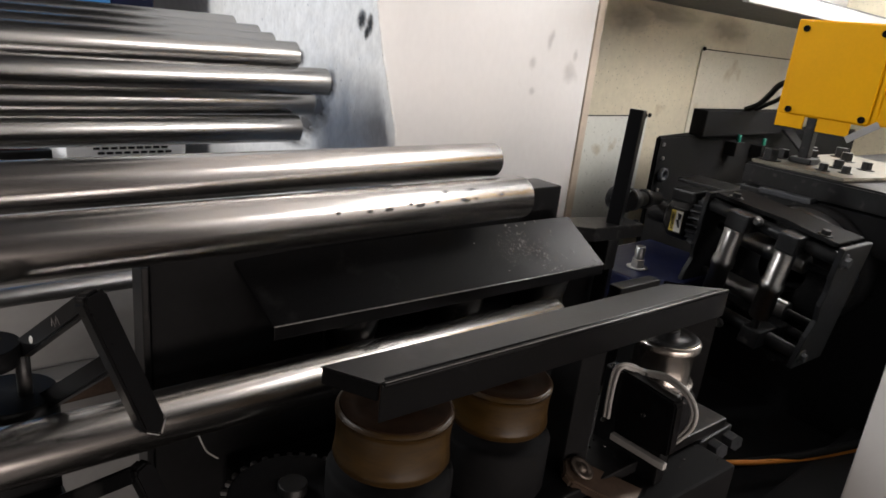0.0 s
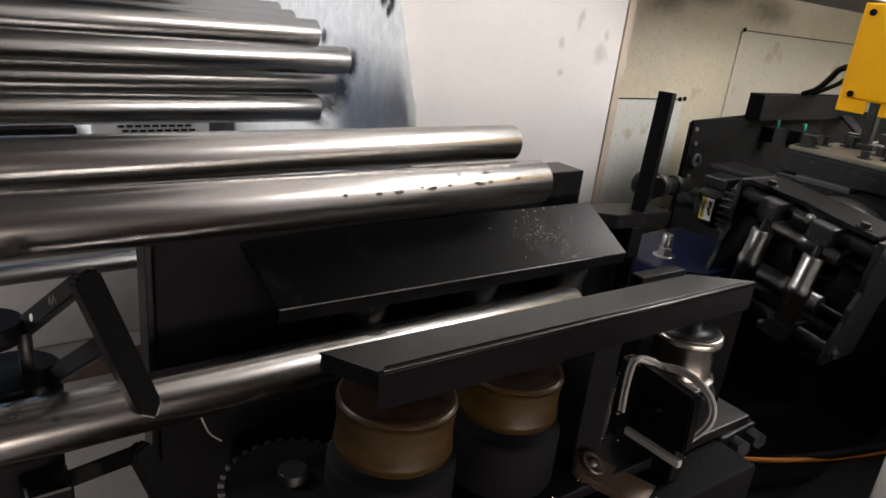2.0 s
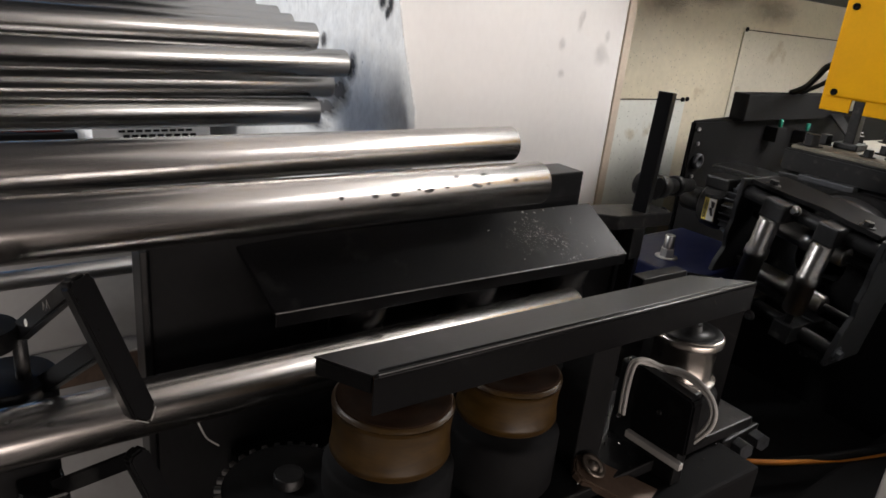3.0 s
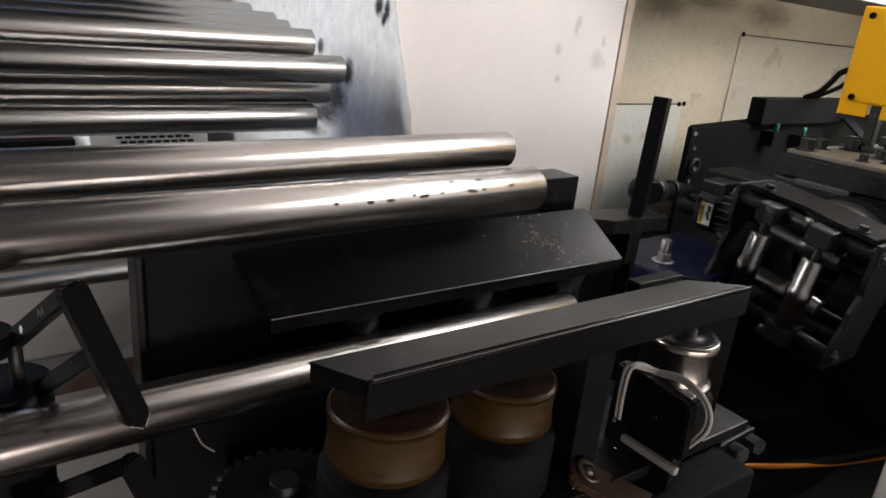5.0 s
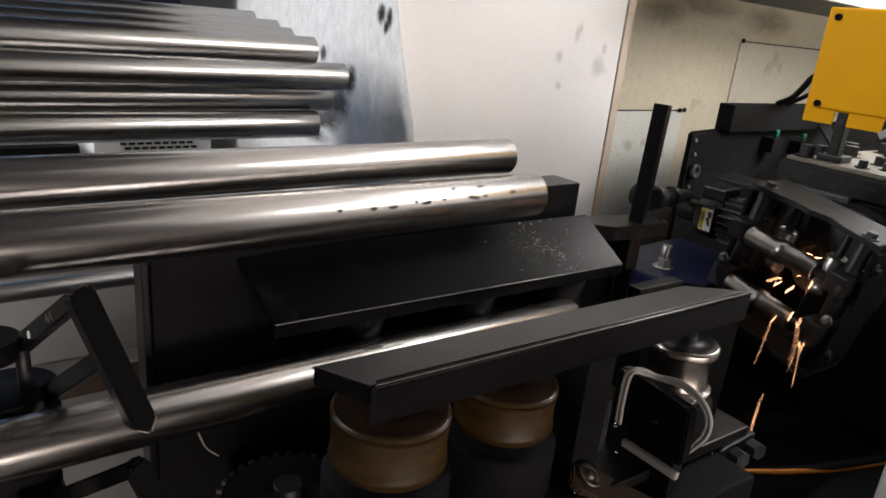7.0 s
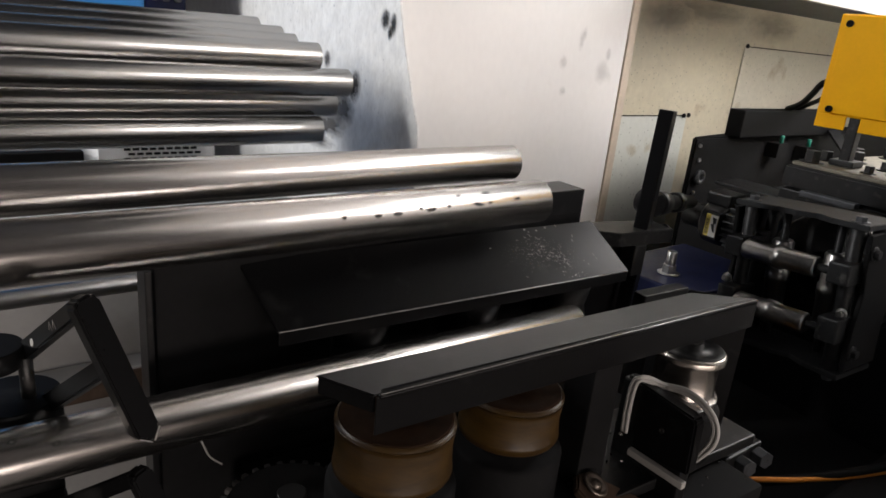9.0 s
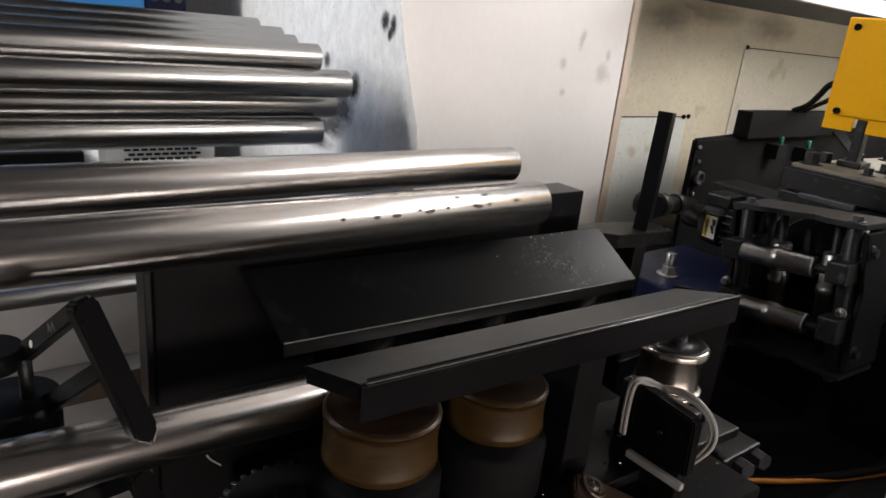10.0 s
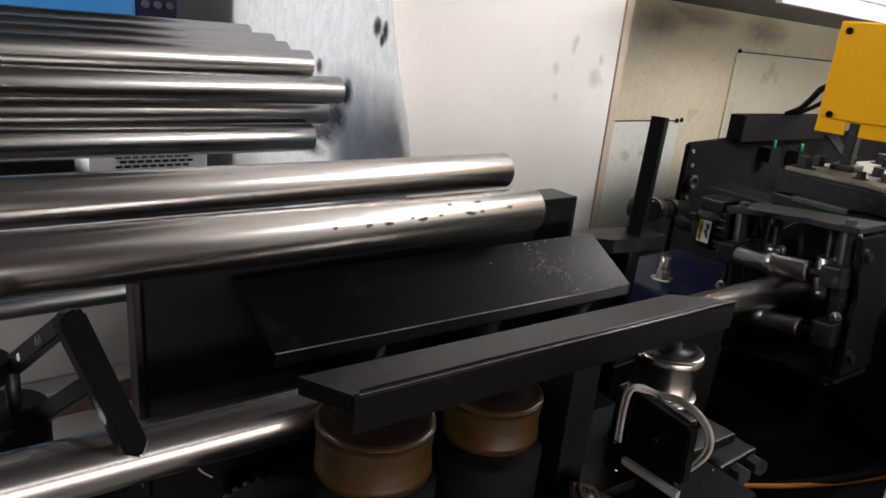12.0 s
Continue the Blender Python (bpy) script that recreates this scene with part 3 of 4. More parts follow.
# geared motor
mot = thing("geared_motor", "small black finned geared motor with a warning sticker", "motor", pose(1.732, 0.200, 1.037))
part("gearbox", lathe(B(), [(0.052, 0), (0.062, 0.010), (0.064, 0.055), (0.056, 0.070)], 40, pose(0, 0.052, 0, 90)), OILY, mot)
part("nose", cyl(B(), (0.0, 0.05, 0.0), (0.0, 0.12, 0.0), 0.034), OILY, mot)
part("motor_body", cyl(B(), (0, -0.018, 0), (0, -0.13, 0), 0.052), OILY, mot)
for i in range(15):
    a = math.pi * (0.30 + i * 0.1)
    part("fin", box(B(), (0.050, -0.125, -0.0018), (0.066, -0.022, 0.0018), 0.0006, pose(0, 0, 0, 0, -math.degrees(a), 0)), GRIMY, mot)
part("terminal_box", box(B(), (-0.04, -0.02, 0.050), (0.04, 0.05, 0.085), 0.006), OILY, mot)
part("sticker_boss", box(B(), (-0.0665, -0.016, -0.036), (-0.05, 0.024, 0.036), 0.002), OILY, mot)
st = part("sticker", box(B(), (-0.0678, -0.013, -0.030), (-0.0668, 0.022, 0.030), 0.0002), LABEL, mot, "yellow and white warning sticker")
part("sticker_text", box(B(), (-0.0686, -0.013, -0.030), (-0.0680, 0.008, 0.030), 0.0001), LABEL_WHITE, st)
part("sticker_mark", prism(B(), [(-0.010, -0.016), (-0.004, -0.016), (0.004, 0.004), (-0.002, 0.006), (0.002, 0.024), (-0.010, 0.022), (-0.009, 0.008), (-0.005, 0.004)], 0.0005, Matrix.Translation((-0.0692, 0, 0)) @ YZ, 0), INK, st)
for i in range(4):
    part("text_bar", box(B(), (-0.0686, 0.011 + i * 0.0025, -0.026), (-0.0680, 0.0122 + i * 0.0025, 0.024 - 0.006 * (i % 2)), 0.0001), INK, st)

base = thing("steel_plinth", "oily dark blue steel base plate beside the head", "base")
part("plate", box(B(), (1.40, 0.06, 0.86), (1.78, 0.34, 0.93), 0.006), NAVY, base)
part("stud", cyl(B(), (1.49, 0.19, 0.93), (1.49, 0.19, 0.99), 0.013), STEEL_DULL, base)
part("nut", hexbolt(B(), (1.49, 0.19, 0.931), 0.019, 0.022), STEEL_DULL, base)
part("leg", box(B(), (1.44, 0.10, 0.0), (1.70, 0.30, 0.86), 0.006), MATT_SHADE, base)

# ---- spinning polishing head ----
HU = 1.55
head = thing("rotary_head", "grimy black rotary grinding head with crossed guide rollers", "machine", FEED @ Matrix.Translation((HU, 0, 0)))


def head_part(name, bm, material, label=""):
    return part(name, bm, material, head, label)


for s in (1, -1):
    rag = [(-0.045, -0.150), (0.10, -0.150), (0.10, 0.150), (-0.045, 0.150), (-0.040, 0.085), (-0.030, 0.045), (-0.034, 0.01), (-0.018, -0.03), (-0.036, -0.07)]
    head_part("end_plate", prism(B(), rag, 0.012, Matrix.Translation((0, 0, 0.158 if s > 0 else -0.170))), HEAD_PLATE, "grey worn clamping plate")
    for v in (-0.120, 0.120):
        b = B()
        hexbolt(b, (-0.020, v, 0.170 if s > 0 else -0.170), 0.012, 0.011, (0, 0, s))
        head_part("bolt", b, GRIMY)
for v in (-0.120, 0.120):
    head_part("post", cyl(B(), (-0.020, v, -0.158), (-0.020, v, 0.158), 0.016), HEAD)
    head_part("rear_post", cyl(B(), (0.075, v, -0.158), (0.075, v, 0.158), 0.014), HEAD)
    for s in (1, -1):
        head_part("bearing_block", box(B(), (-0.072, v - 0.022, s * 0.064 - 0.022), (0.012, v + 0.022, s * 0.060 + 0.028), 0.004), HEAD)
for s in (1, -1):
    w = s * 0.064
    head_part("guide_roller", lathe(B(), [(0.020, -0.085), (0.0235, -0.080), (0.0235, -0.012), (0.0265, -0.010), (0.0265, 0.012), (0.0235, 0.014), (0.0235, 0.080), (0.020, 0.085)], 36, Matrix.Translation((-0.055, 0.014, w)) @ pose(0, 0, 0, 90)), HEAD_STEEL, "oily steel guide roller")
    head_part("axle", cyl(B(), (-0.055, -0.125, w), (-0.055, 0.125, w), 0.009), HEAD)
    v = s * 0.062
    head_part("cross_roller", lathe(B(), [(0.020, -0.085), (0.024, -0.080), (0.024, -0.015), (0.027, -0.013), (0.027, 0.010), (0.024, 0.012), (0.024, 0.080), (0.020, 0.085)], 36, Matrix.Translation((0.035, v, 0))), HEAD_STEEL, "dull steel cross roller")
    head_part("cross_axle", cyl(B(), (0.035, v, -0.15), (0.035, v, 0.15), 0.009), HEAD)
    head_part("side_plate", prism(B(), [(-0.035, -0.150), (0.10, -0.150), (0.10, 0.150), (-0.035, 0.150), (-0.028, 0.07), (-0.015, 0.02), (-0.030, -0.05)], 0.010, Matrix.Translation((0, s * 0.150 - 0.005, 0)) @ Matrix(((1, 0, 0, 0), (0, 0, 1, 0), (0, 1, 0, 0), (0, 0, 0, 1)))), MATT_SHADE)
    for w2 in (-0.11, 0.11):
        head_part("bolt", hexbolt(B(), (-0.012, s * 0.155, w2), 0.011, 0.010, (0, s, 0)), OILY)
    head_part("side_block", box(B(), (0.02, s * 0.125 - 0.012, -0.09), (0.07, s * 0.125 + 0.025, 0.09), 0.004), HEAD)
    head_part("set_screw", hexbolt(B(), (-0.05, s * 0.135, -0.02), 0.008, 0.012, (-1, 0, 0)), HEAD_STEEL)
bb = B()
lathe(bb, [(0.060, 0.12), (0.145, 0.12), (0.150, 0.125), (0.150, 0.19), (0.060, 0.19), (0.060, 0.12)], 48, pose(0, 0, 0, 0, 90), False)
head_part("face_ring", bb, OILY)

# machine body behind the head
body = thing("grinder_body", "black cast machine body with a bolted top deck", "machine", FEED)
bb = B()
lathe(bb, [(0.13, 0), (0.155, 0.004), (0.155, 0.10), (0.06, 0.10), (0.06, 0.004), (0.13, 0)], 56, Matrix.Translation((1.75, 0, 0)) @ pose(0, 0, 0, 0, 90), False)
part("bearing_housing", bb, MATT_SHADE, body)
part("housing", box(B(), (1.86, -0.30, -0.60), (2.8, 0.30, 0.135), 0.008), MATT_SHADE, body)
deck = part("deck", prism(B(), [(1.79, -0.24), (2.75, -0.24), (2.75, 0.225), (1.79, 0.225)], 0.055, Matrix.Translation((0, 0, 0.165)), 0.005), OILY, body)
part("deck_pad", prism(B(), [(1.80, -0.03), (1.98, -0.06), (2.30, -0.06), (2.36, 0.215), (1.80, 0.215)], 0.010, Matrix.Translation((0, 0, 0.221)), 0.003), PAD, deck)
part("deck_block", box(B(), (1.78, 0.03, 0.07), (2.05, 0.218, 0.160), 0.004), OILY, body)
part("deck_block", box(B(), (1.80, -0.23, 0.06), (2.05, 0.024, 0.158), 0.004), MATT_SHADE, body)
part("key_bar", box(B(), (1.772, 0.02, 0.150), (1.80, 0.16, 0.166), 0.003), GRIMY, body)
for u, v, r in ((1.84, 0.185, 0.017), (1.93, 0.195, 0.014), (2.02, 0.16, 0.016), (2.10, 0.20, 0.016), (2.16, 0.12, 0.014), (1.86, 0.05, 0.010), (1.90, 0.01, 0.010), (2.24, 0.17, 0.016), (1.97, 0.06, 0.012), (2.05, 0.02, 0.012)):
    b = B()
    hexbolt(b, (u, v, 0.231), r * 1.2, r * 1.7)
    part("deck_bolt", b, OILY, deck)
part("step_plate", box(B(), (1.76, 0.20, 0.125), (1.88, 0.40, 0.135), 0.002), OILY, body)
back = thing("drive_cabinet", "matt black drive housing against the wall", "machine")
part("case", prism(B(), [(1.895, 0.445), (1.895, 0.46), (2.5, 0.56), (3.6, 0.56), (3.6, 0.445)], 1.225, Matrix.Translation((0, 0, 0.0)), 0.006), MATT_SHADE, back)
for x, z in ((1.905, 1.20), (1.915, 1.155), (1.92, 1.05)):
    b = B()
    capscrew(b, (x + 0.01, 0.442, z), 0.006, 0.006, (0, -1, 0))
    part("screw", b, STEEL_DULL, back)
part("gland", lathe(B(), [(0.022, 0), (0.024, 0.003), (0.024, 0.012), (0.014, 0.014), (0.012, 0.006), (0.001, 0.006)], 28, Matrix.Translation((1.94, 0.442, 1.10)) @ pose(0, 0, 0, 90)), GRIMY, back)
for x, z in ((2.35, 1.203), (2.555, 1.185)):
    part("cable_gland", cyl(B(), (x, 0.409, z), (x, 0.409, z + 0.027), 0.007), GREEN, back, "small green plastic fitting")
    part("gland_foot", box(B(), (x - 0.03, 0.398, z - 0.05), (x + 0.03, 0.442, z), 0.002), MATT_SHADE, back)
# yellow box that slides along the deck
ybox = thing("yellow_box", "yellow painted steel box on a black sliding carriage", "box", pose(1.90, 0, 1.46))
part("case", box(B(), (0.006, -0.155, -0.105), (0.16, 0.093, 0.142), 0.004), YELLOW, ybox)
part("flap", box(B(), (0.004, 0.016, -0.138), (0.010, 0.091, -0.103), 0.002), YELLOW, ybox)
part("flap", box(B(), (0.004, -0.10, -0.138), (0.010, -0.018, -0.103), 0.002), YELLOW, ybox)
part("corner_piece", prism(B(), [(-0.20, -0.10), (-0.10, -0.10), (-0.157, -0.02), (-0.157, 0.10), (-0.20, 0.10)], 0.12, Matrix.Translation((0.01, 0, 0)) @ YZ, 0.003), YELLOW, ybox)
part("edge_strip", bar_mesh((0.0, -0.10, -0.145), (0.0, -0.165, -0.095), 0.018, 0.004), GREY, ybox)
cover = part("cover", box(B(), (-0.003, -0.140, -0.100), (0.004, 0.076, 0.138), 0.002), YELLOW, ybox, "screwed yellow cover plate")
for y, z in ((0.064, 0.118), (0.060, -0.090), (-0.124, 0.118), (-0.124, -0.090)):
    part("screw", capscrew(B(), (-0.003, y, z), 0.0085, 0.006, (-1, 0, 0)), MATT_SHADE, cover)
part("stem", box(B(), (0.015, -0.014, -0.225), (0.045, 0.012, -0.10), 0.003), OILY, ybox)
part("carriage", box(B(), (0.222, 0.405, -0.235), (0.92, 0.46, -0.148), 0.004), MATT_SHADE, ybox, "matt black sliding carriage")
part("carriage_arm", prism(B(), [(0.05, 0.0), (0.09, 0.0), (0.92, 0.404), (0.82, 0.404)], 0.008, Matrix.Translation((0, 0, -0.224))), MATT_SHADE, ybox)
part("hose", sweep(B(), [(0.53, 0.43, -0.146), (0.516, 0.38, -0.12), (0.45, 0.32, -0.079), (0.392, 0.268, -0.040), (0.36, 0.20, -0.02), (0.14, 0.088, 0.0)], 0.010), RUBBER, ybox, "black rubber hose")
part("hose", sweep(B(), [(0.60, 0.43, -0.146), (0.58, 0.38, -0.12), (0.52, 0.32, -0.095), (0.44, 0.26, -0.07), (0.14, 0.088, -0.04)], 0.008), RUBBER, ybox, "black rubber hose")
part("slide_shoe", box(B(), (0.005, -0.03, -0.228), (0.07, 0.03, -0.212), 0.003), OILY, ybox)

# ---- left swing arm over the tube ----
arm = thing("hold_down_arm", "black steel hold-down arm resting against the tube", "arm")


def bar_frame(p, q, side):
    """The pose whose x axis runs from p to q and whose z axis leans towards side."""
    p, q = Vector(p), Vector(q)
    x = (q - p).normalized()
    n = Vector(side)
    n = (n - x * n.dot(x)).normalized()
    y = n.cross(x)
    return Matrix(((x.x, y.x, n.x, p.x), (x.y, y.y, n.y, p.y), (x.z, y.z, n.z, p.z), (0, 0, 0, 1)))


def bar(name, p, q, w, t, material, parent, side=(0, 1, 0), tip=0.0):
    """A flat bar from p to q, w wide and t thick, with a pointed end."""
    p, q = Vector(p), Vector(q)
    x = (q - p).normalized()
    n = Vector(side)
    n = (n - x * n.dot(x)).normalized()
    y = n.cross(x)
    m = Matrix((( x.x, y.x, n.x, p.x), (x.y, y.y, n.y, p.y), (x.z, y.z, n.z, p.z), (0, 0, 0, 1)))
    L = (q - p).length
    out = [(-w * 0.35, -w * 0.3), (-w * 0.1, -w / 2), (L - tip, -w / 2), (L, 0 if tip else -w / 2)] + ([] if tip else [(L, w / 2)]) + [(L - tip, w / 2), (-w * 0.1, w / 2), (-w * 0.35, w * 0.3)]
    return part(name, prism(B(), out, t, m @ Matrix.Translation((0, 0, -t / 2)), 0.003), material, parent)


bar("finger", (0.106, -0.055, 1.19), (0.154, -0.085, 1.036), 0.027, 0.020, BLACK_SATIN, arm, (0.35, -1, 0.15), 0.013)
bar("upper_link", (0.106, -0.045, 1.185), (0.066, 0.10, 1.075), 0.012, 0.022, BLACK_SATIN, arm, (0, 0.6, 1))
bar("lower_link", (0.124, -0.05, 1.115), (0.075, 0.10, 0.995), 0.012, 0.022, BLACK_SATIN, arm, (0, 0.6, 1))
part("flange", cyl(B(), (0.03, 0.10, 1.065), (0.03, 0.10, 1.09), 0.036), BLACK_SATIN, arm)
part("rod", cyl(B(), (0.064, 0.09, 1.01), (0.064, 0.09, 1.075), 0.008), OILY, arm)
part("hub", cyl(B(), (0.05, 0.10, 0.93), (0.05, 0.10, 1.022), 0.050), BLACK_SATIN, arm)
part("column", box(B(), (0.0, 0.06, 0.0), (0.09, 0.14, 0.93), 0.004), BLACK, arm)
LINK = bar_frame((0.106, -0.045, 1.185), (0.066, 0.10, 1.075), (0, 0.6, 1))
part("hole_rim", cyl(B(), LINK @ Vector((0.140, 0.0055, 0)), LINK @ Vector((0.140, 0.0066, 0)), 0.0045), LABEL_WHITE, arm)
for i, (u, c) in enumerate(((0.062, -0.002), (0.067, 0.001), (0.073, -0.001), (0.078, 0.002))):
    part("chalk_bar", box(B(), (-0.0007, 0, -0.0045), (0.0007, 0.0004, 0.0045), 0.0001, LINK @ pose(u, 0.0061, c, 0, 20 - 45 * (i % 2), 0)), GLINT_CHALK, arm)
TIP = bar_frame((0.106, -0.055, 1.19), (0.154, -0.085, 1.036), (0.35, -1, 0.15))
# painted highlights on the two facets of the finger's tip
for e in (1, -1):
    part("edge_glint", cyl(B(), TIP @ Vector((0.1515, e * 0.0120, 0.0098)), TIP @ Vector((0.1625, e * 0.0015, 0.0098)), 0.0007), GLINT_CHALK, arm)

low = thing("lower_arm", "black steel lower arm under the tube", "arm")
bar("link", (0.150, -0.022, 0.948), (0.08, 0.03, 0.90), 0.018, 0.02, BLACK_SATIN, low, (0, 0.6, 1))
bar("finger", (0.155, -0.025, 0.952), (0.186, -0.04, 0.86), 0.026, 0.02, BLACK_SATIN, low, (0.35, -1, 0.15))
part("column", box(B(), (0.04, 0.01, 0.0), (0.09, 0.06, 0.905), 0.004), BLACK, low)

# grey cabinet seen under the loader
cab = thing("grey_cabinet", "light grey sheet-metal cabinet behind the loader", "cabinet")
part("body", box(B(), (-3.0, 0.72, 0.0), (0.80, 1.0, 0.98), 0.004), GREY, cab)
part("ledge", box(B(), (-3.0, 0.66, 0.66), (0.80, 0.715, 0.718), 0.006), BROWN, cab)
part("ledge_top", box(B(), (-3.0, 0.655, 0.7185), (0.80, 0.716, 0.723), 0.001), GREY, cab)
conduit = thing("steel_conduit", "grey steel conduit running along the cabinet", "pipe")
part("pipe", cyl(B(), (-3.0, 0.5, 0.980), (0.75, 0.5, 0.980), 0.016), STEEL_DULL, conduit)
for x in (-2.5, -1.2, 0.6):
    part("bracket", box(B(), (x, 0.49, 0.955), (x + 0.03, 0.722, 0.965), 0.002), GREY, conduit)

vent = thing("vented_box", "white sheet box with rows of vent slots", "box")
part("case", box(B(), (0.36, 1.2, 0.86), (0.67, 1.5, 1.14), 0.004), WHITE, vent)
for r in range(5):
    for i in range(9):
        part("vent_slot", box(B(), (0.425 + i * 0.022 + (r % 2) * 0.011, 1.1965, 1.052 + r * 0.013), (0.441 + i * 0.022 + (r % 2) * 0.011, 1.1998, 1.058 + r * 0.013), 0.0), MATT_SHADE, vent)
part("plinth", box(B(), (0.36, 1.22, 0.0), (0.67, 1.5, 0.86), 0.004), GREY, vent)
crate = thing("dark_case", "dark case with red wires behind the tubes", "box")
part("case", box(B(), (-0.5, 1.15, 0.0), (0.32, 1.5, 1.09), 0.004), MATT_SHADE, crate)
for k in range(3):
    wire = thing("red_wire", "thin red wire on the dark case", "wire", None, "red wires")
    part("strand", sweep(B(), [(0.06 + 0.05 * k, 1.17, 1.093), (0.12 + 0.05 * k, 1.16, 1.103 + 0.004 * k), (0.20 + 0.03 * k, 1.165, 1.094), (0.29, 1.17, 1.098 - 0.002 * k)], 0.003, 6), RED, wire)
blue = thing("blue_machine", "blue painted machine cover with a black end", "machine")
part("cover", box(B(), (-2.5, 1.5, 0.9), (0.57, 1.9, 1.75), 0.01), BLUE, blue)
part("end_piece", box(B(), (0.572, 1.5, 0.9), (0.69, 1.88, 1.75), 0.006), NAVY, blue)
for k in range(3):
    part("knob", cyl(B(), (0.595 + k * 0.034, 1.5, 1.475), (0.595 + k * 0.034, 1.485, 1.475), 0.011), GRIMY, blue)
part("stand", box(B(), (-2.4, 1.55, 0.0), (0.6, 1.85, 0.9), 0.01), MATT_SHADE, blue)

# ---- front of the bed ----
jb = thing("sensor_box", "black flat box tied on with white cable", "box")
part("lid", prism(B(), [(-0.337, 0.915), (-0.244, 0.902), (-0.230, 0.960), (-0.229, 1.008), (-0.236, 1.012), (-0.328, 1.003), (-0.333, 0.996)], 0.022, Matrix.Translation((0.80, 0, 0)) @ YZ, 0.003), BLACK_SATIN, jb)
part("mount", box(B(), (0.824, -0.315, 0.84), (0.85, -0.19, 0.995), 0.004), OILY, jb)
part("lid_screw", capscrew(B(), (0.80, -0.285, 0.96), 0.004, 0.003, (-1, 0, 0)), OILY, jb)
part("bracket", box(B(), (0.82, -0.25, 0.80), (0.94, -0.19, 0.86), 0.004), OILY, jb)
for y, z in ((-0.205, 1.0), (-0.207, 0.945), (-0.205, 0.90)):
    part("rivet", capscrew(B(), (0.824, y, z), 0.004, 0.003, (-1, 0, 0)), STEEL, jb)

loop = thing("white_cable_loop", "doubled white cable looped round the black box", "cable")
for o in (0.0, 0.0062):
    part("strand", sweep(B(), [(0.795, -0.2245 - o, 0.926), (0.794, -0.2235 - o, 0.967), (0.794, -0.2255 - o, 1.008 - o * 0.3), (0.797, -0.234 - o * 0.5, 1.021 - o * 0.4), (0.812, -0.241 - o * 0.3, 1.020 - o),
                        (0.828, -0.256, 1.013 - o * 0.8), (0.83, -0.288, 1.021 - o), (0.83, -0.317 + o * 0.4, 1.018 - o), (0.83, -0.339 + o * 0.8, 1.005 - o * 0.5), (0.83, -0.350 + o, 0.986),
                        (0.83, -0.349 + o, 0.963 + o * 0.3), (0.828, -0.337 + o * 0.6, 0.938 + o * 0.5), (0.828, -0.319 + o * 0.3, 0.910 + o * 0.5)], 0.0031), CABLE, loop)
part("strand", sweep(B(), [(0.828, -0.262, 1.010), (0.834, -0.292, 1.017), (0.835, -0.322, 1.012), (0.835, -0.343, 0.992), (0.835, -0.346, 0.962), (0.832, -0.334, 0.935), (0.83, -0.322, 0.916)], 0.0031), CABLE, loop)
part("tie_strip", box(B(), (0.788, -0.340, 0.898), (0.798, -0.244, 0.909), 0.002), CABLE, loop)

chips = B()
rnd = random.Random(8)
for i in range(150):
    u, v = rnd.uniform(0.30, 1.0), rnd.uniform(-0.30, -0.02)
    k = rnd.uniform(0.0012, 0.0032)
    q = GUARD @ pose(u, v, -0.133 if v > -0.24 else -0.158, rnd.uniform(-40, 40), rnd.uniform(-40, 40), rnd.uniform(0, 360))
    box(chips, (-k, -k * 0.5, 0), (k, k * 0.5, k * 0.4), 0, q)
tagged(part("metal_chips", chips, STEEL), "scattered bright metal chips on the oily bed", "chips", kind="stuff")

lev = thing("clamp_lever", "brown oily clamp lever with a bright pivot bolt", "lever")
bar("arm", (0.699, -0.248, 0.874), (0.80, -0.337, 0.82), 0.052, 0.014, BROWN, lev, (0.3, -0.6, 1))
part("pivot", lathe(B(), [(0.019, 0), (0.020, 0.002), (0.019, 0.004), (0.014, 0.004), (0.012, 0.001), (0.008, 0.001), (0.007, 0.006), (0.001, 0.007)], 28, Matrix.Translation((0.708, -0.256, 0.882)) @ Vector((0.2, -0.5, 1)).to_track_quat("Z", "Y").to_matrix().to_4x4()), WORN_BROWN, lev)

clampb = thing("adjusting_block", "black steel block with two large hex bolts", "clamp")
part("block", box(B(), (1.04, -0.278, 0.76), (1.16, -0.20, 0.818), 0.004), OILY, clampb)
for p in ((1.085, -0.279, 0.800), (1.135, -0.282, 0.802)):
    b = B()
    hexbolt(b, p, 0.0165, 0.024, (-0.3, -1, 0.1), False)
    part("hex_bolt", b, GRIMY, clampb)

# made-up black tray and rim that fill the dark space under the head
pan = thing("dark_tray", "black tray and rim added to fill the dark space under the head", "pan")
part("rim", sweep(B(), [(1.15, -0.12, 0.62), (1.30, -0.20, 0.62), (1.55, -0.30, 0.615), (1.85, -0.40, 0.62)], 0.010), MATT_SHADE, pan)
part("tray", box(B(), (0.9, -0.48, 0.40), (2.6, -0.31, 0.60), 0.01), MATT_SHADE, pan)
oh = thing("orange_hose", "thin orange hose lying in the machine", "hose")
part("hose", sweep(B(), [(1.12, -0.18, 0.66), (1.28, -0.20, 0.635), (1.42, -0.26, 0.622), (1.60, -0.32, 0.605), (1.85, -0.40, 0.60)], 0.006), ORANGE, oh)

spro = thing("chain_sprocket", "black toothed sprocket beside the rollers", "sprocket", FEED @ Matrix.Translation((0.31, -0.10, -0.085)))
bb = B()
lathe(bb, [(0.075, -0.006), (0.078, -0.004), (0.078, 0.004), (0.075, 0.006)], 48)
part("disc", bb, MATT_SHADE, spro)
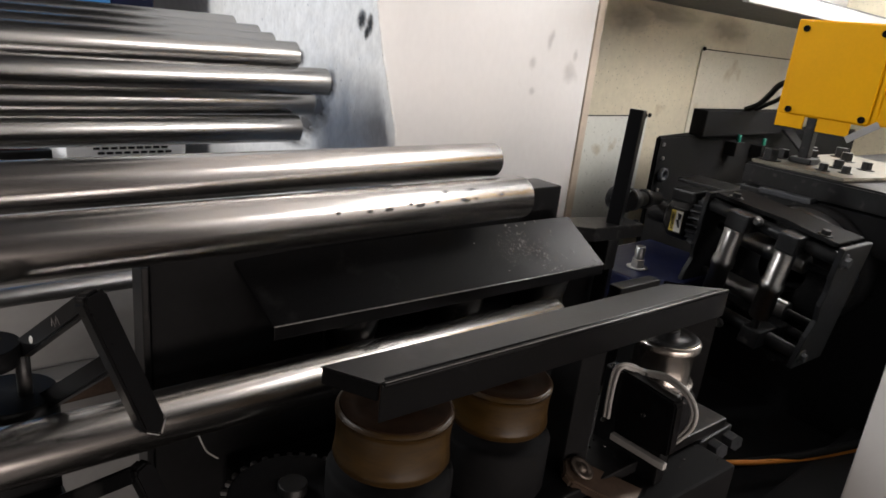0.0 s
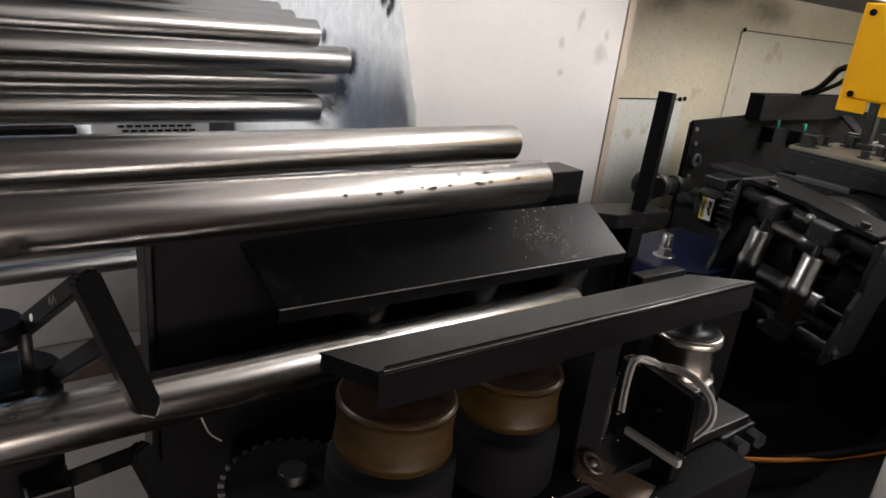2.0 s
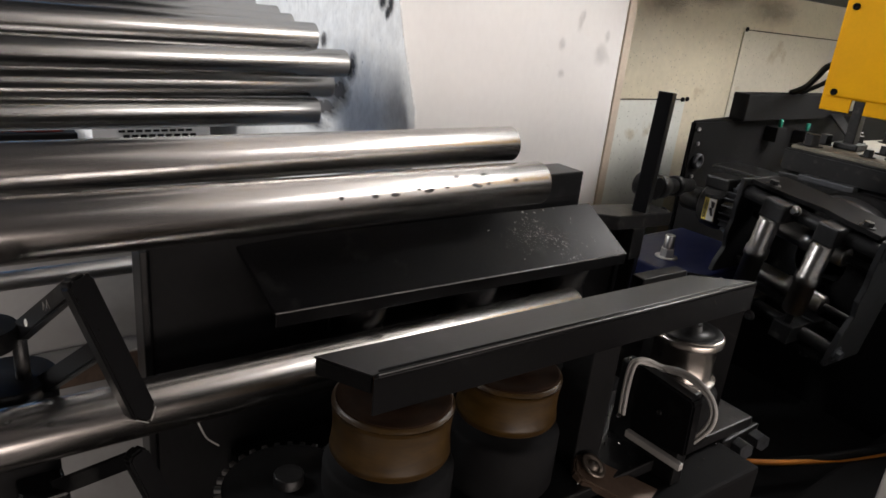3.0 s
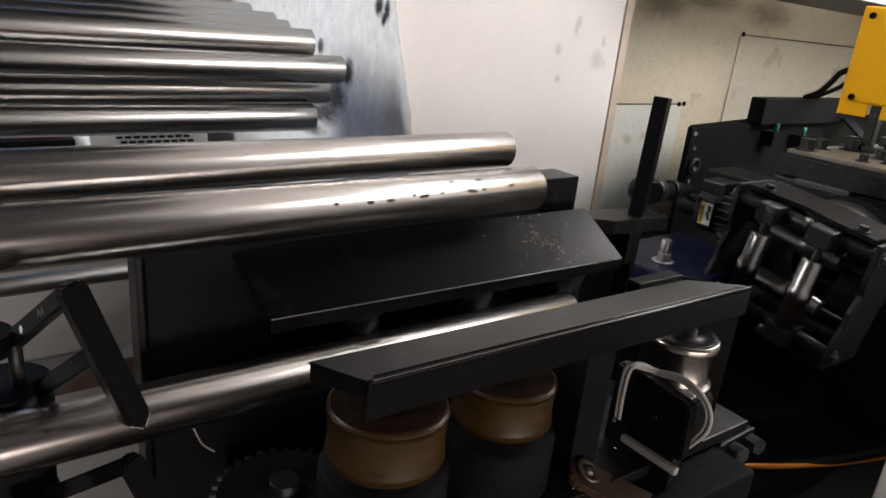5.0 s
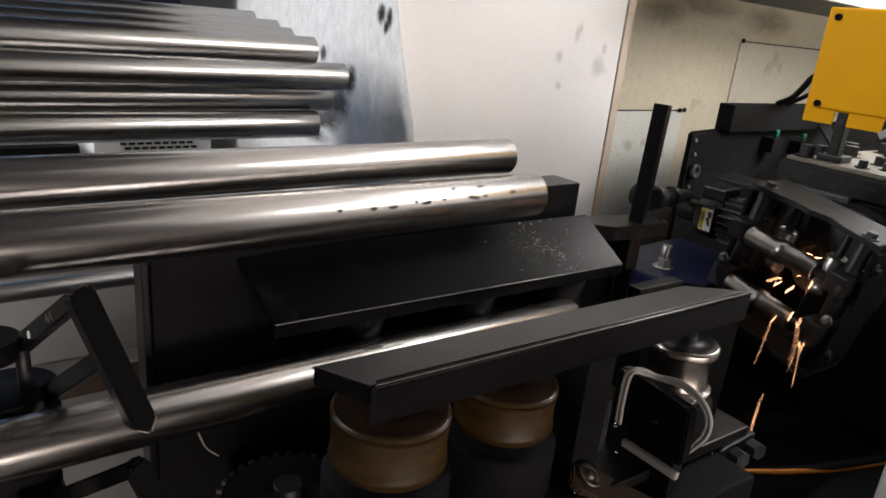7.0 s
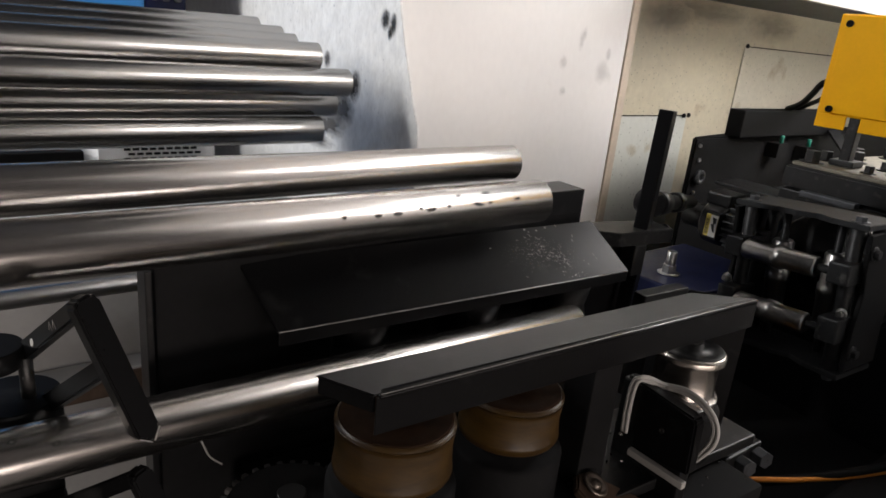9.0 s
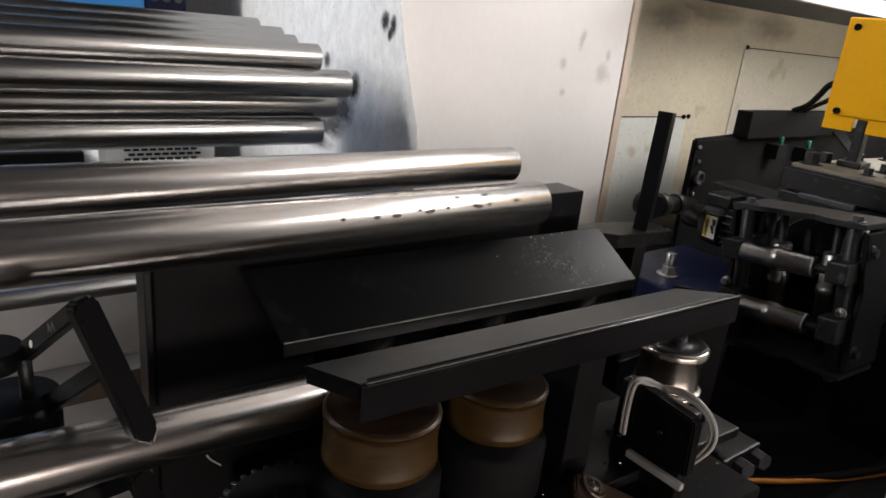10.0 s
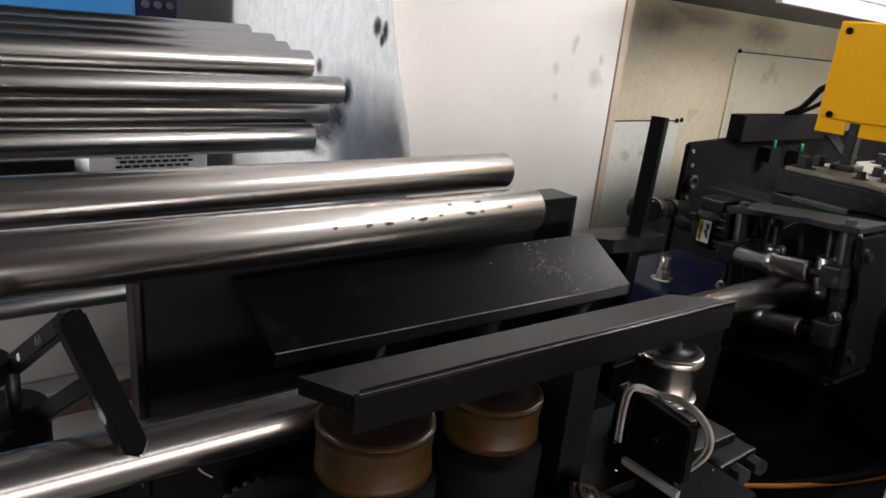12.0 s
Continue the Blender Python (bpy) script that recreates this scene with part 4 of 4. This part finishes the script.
for i in range(32):
    a = 2 * math.pi * i / 32
    part("tooth", box(B(), (0.076, -0.0035, -0.003), (0.086, 0.0035, 0.003), 0.001, pose(0, 0, 0, 0, 0, math.degrees(a))), HEAD_STEEL, spro)
part("shaft", cyl(B(), (0, 0, -0.10), (0, 0, 0.02), 0.018), OILY, spro)
part("bushing", cyl(B(), (0.045, -0.07, -0.05), (0.045, -0.07, -0.012), 0.014), BRASS, spro, "worn brass bushing")

wire = thing("loose_wire", "short thin white wire hanging behind the feed tube", "wire")
part("strand", sweep(B(), [(0.242, 0.020, 0.942), (0.246, 0.020, 0.930), (0.253, 0.020, 0.914), (0.268, 0.020, 0.898)], 0.0011, 8), CABLE, wire)

# ---- motion ----


SPARKS = []
rnd = random.Random(11)
for i in range(120):
    sp = thing("spark", "glowing orange grinding spark", "spark", pose(0, 0, 0), "grinding sparks")
    L = rnd.uniform(0.012, 0.034)
    part("streak", box(B(), (-L / 2, -0.0006, -0.0006), (L / 2, 0.0006, 0.0006), 0), SPARK, sp)
    SPARKS.append(sp)


def motions():
    F, G = FEED, GUARD
    T = Matrix.Translation
    N, P = LINE, PRESSED
    walk(feed_tube, [(0, N @ T((0.878, 0, 0))), (9.6, N @ T((0.878, 0, 0))), (9.7, P @ T((0.878, 0, 0))), (9.8, P @ T((0.878, 0, 0))), (10.0, P @ T((1.02, 0, 0))), (10.2, P @ T((1.32, 0, 0))), (10.3, P @ T((1.54, 0, 0))),
                     (10.6, P @ T((1.95, 0, 0))), (12.0, P @ T((3.3, 0, 0)))])
    shut = 0.028
    walk(front, [(0, G), (9.6, G), (9.7, G @ T((0, shut, 0))), (12.0, G @ T((0, shut, 0)))])
    walk(rear, [(0, G), (9.6, G), (9.7, G @ T((0, -0.022, -0.004))), (12.0, G @ T((0, -0.022, -0.004)))])
    for ob, (u, v, r, w) in zip(rollers, SEATS):
        rows = [(0, G @ T((u, v, w))), (9.6, G @ T((u, v, w))), (9.7, G @ T((u, v + shut, w)))]
        for k in range(23):
            rows.append((9.8 + k * 0.1, G @ T((u, v + shut, w)) @ pose(0, 0, 0, 0, 0, 70.0 * k)))
        walk(ob, rows)
    H = F @ T((HU, 0, 0))
    turns = [(0, 103), (1.3, 103), (1.4, 160), (1.5, 221), (1.6, 255), (1.7, 280), (1.8, 284), (2.6, 284), (2.7, 330), (2.8, 378), (2.9, 435), (3.0, 464), (3.8, 464), (3.9, 521), (4.0, 582), (4.1, 616), (4.2, 641),
             (4.3, 644), (5.2, 644), (5.3, 672), (5.4, 707), (5.5, 734), (5.9, 735), (6.0, 758), (6.1, 798), (6.2, 835), (6.3, 872), (6.4, 908), (6.5, 945), (6.6, 983), (6.7, 1018), (6.8, 1053), (6.9, 1088),
             (7.0, 1097), (8.8, 1097), (8.9, 1090), (9.0, 1082), (9.2, 1080), (12.0, 1080)]
    walk(head, [(t, H @ pose(0, 0, 0, a - 6.0)) for t, a in turns])
    slide = [(0, 1.885), (0.5, 1.907), (0.7, 2.09), (1.0, 2.258), (1.5, 2.156), (2.0, 2.012), (2.5, 2.013), (3.0, 1.898), (3.2, 1.935), (3.5, 2.25), (4.0, 2.155), (4.5, 2.015), (5.0, 2.030), (5.5, 1.843), (6.0, 1.832), (7.0, 1.835), (9.0, 1.868), (9.5, 1.926), (10.0, 1.916), (12.0, 1.918)]
    walk(ybox, [(t, pose(x, 0.012, 1.46)) for t, x in slide])
    # sparks leave the bore, cross the head and drop into the tray below it
    r = random.Random(5)
    for i, sp in enumerate(SPARKS):
        t0 = 6.03 + 0.95 * (i / len(SPARKS)) ** 1.3
        a, d = r.uniform(0, 6.28), r.uniform(0.01, 0.05)
        p0 = Vector((1.90, math.cos(a) * 0.03, math.sin(a) * 0.03))
        p1 = Vector((1.78, math.cos(a) * d, math.sin(a) * d))
        p2 = Vector((1.62 + r.uniform(-0.02, 0.05), r.uniform(-0.07, 0.06), r.uniform(-0.06, 0.045)))
        p3 = Vector((1.46 + r.uniform(-0.04, 0.04), p2.y * 1.5 - 0.02, p2.z * 1.3 - 0.05))
        p4 = Vector((1.40 + r.uniform(-0.05, 0.05), p3.y - 0.03, -0.62))
        way = [(-1, 0, 0), p1 - p0, p2 - p1, p3 - p2, p4 - p3]
        turn = [Vector((-1, 0, 0)).rotation_difference(Vector(d)).to_matrix().to_4x4() for d in way]
        at = [p0, p1, p2, p3, p4]
        when = [t0, t0 + 0.1, t0 + 0.23, t0 + 0.36, t0 + 0.40]
        rows = [(0, F @ T(p0) @ turn[0])] + [(w, F @ T(p) @ q) for w, p, q in zip(when, at, turn)] + [(12.0, F @ T(p4) @ turn[4])]
        walk(sp, rows)


motions()
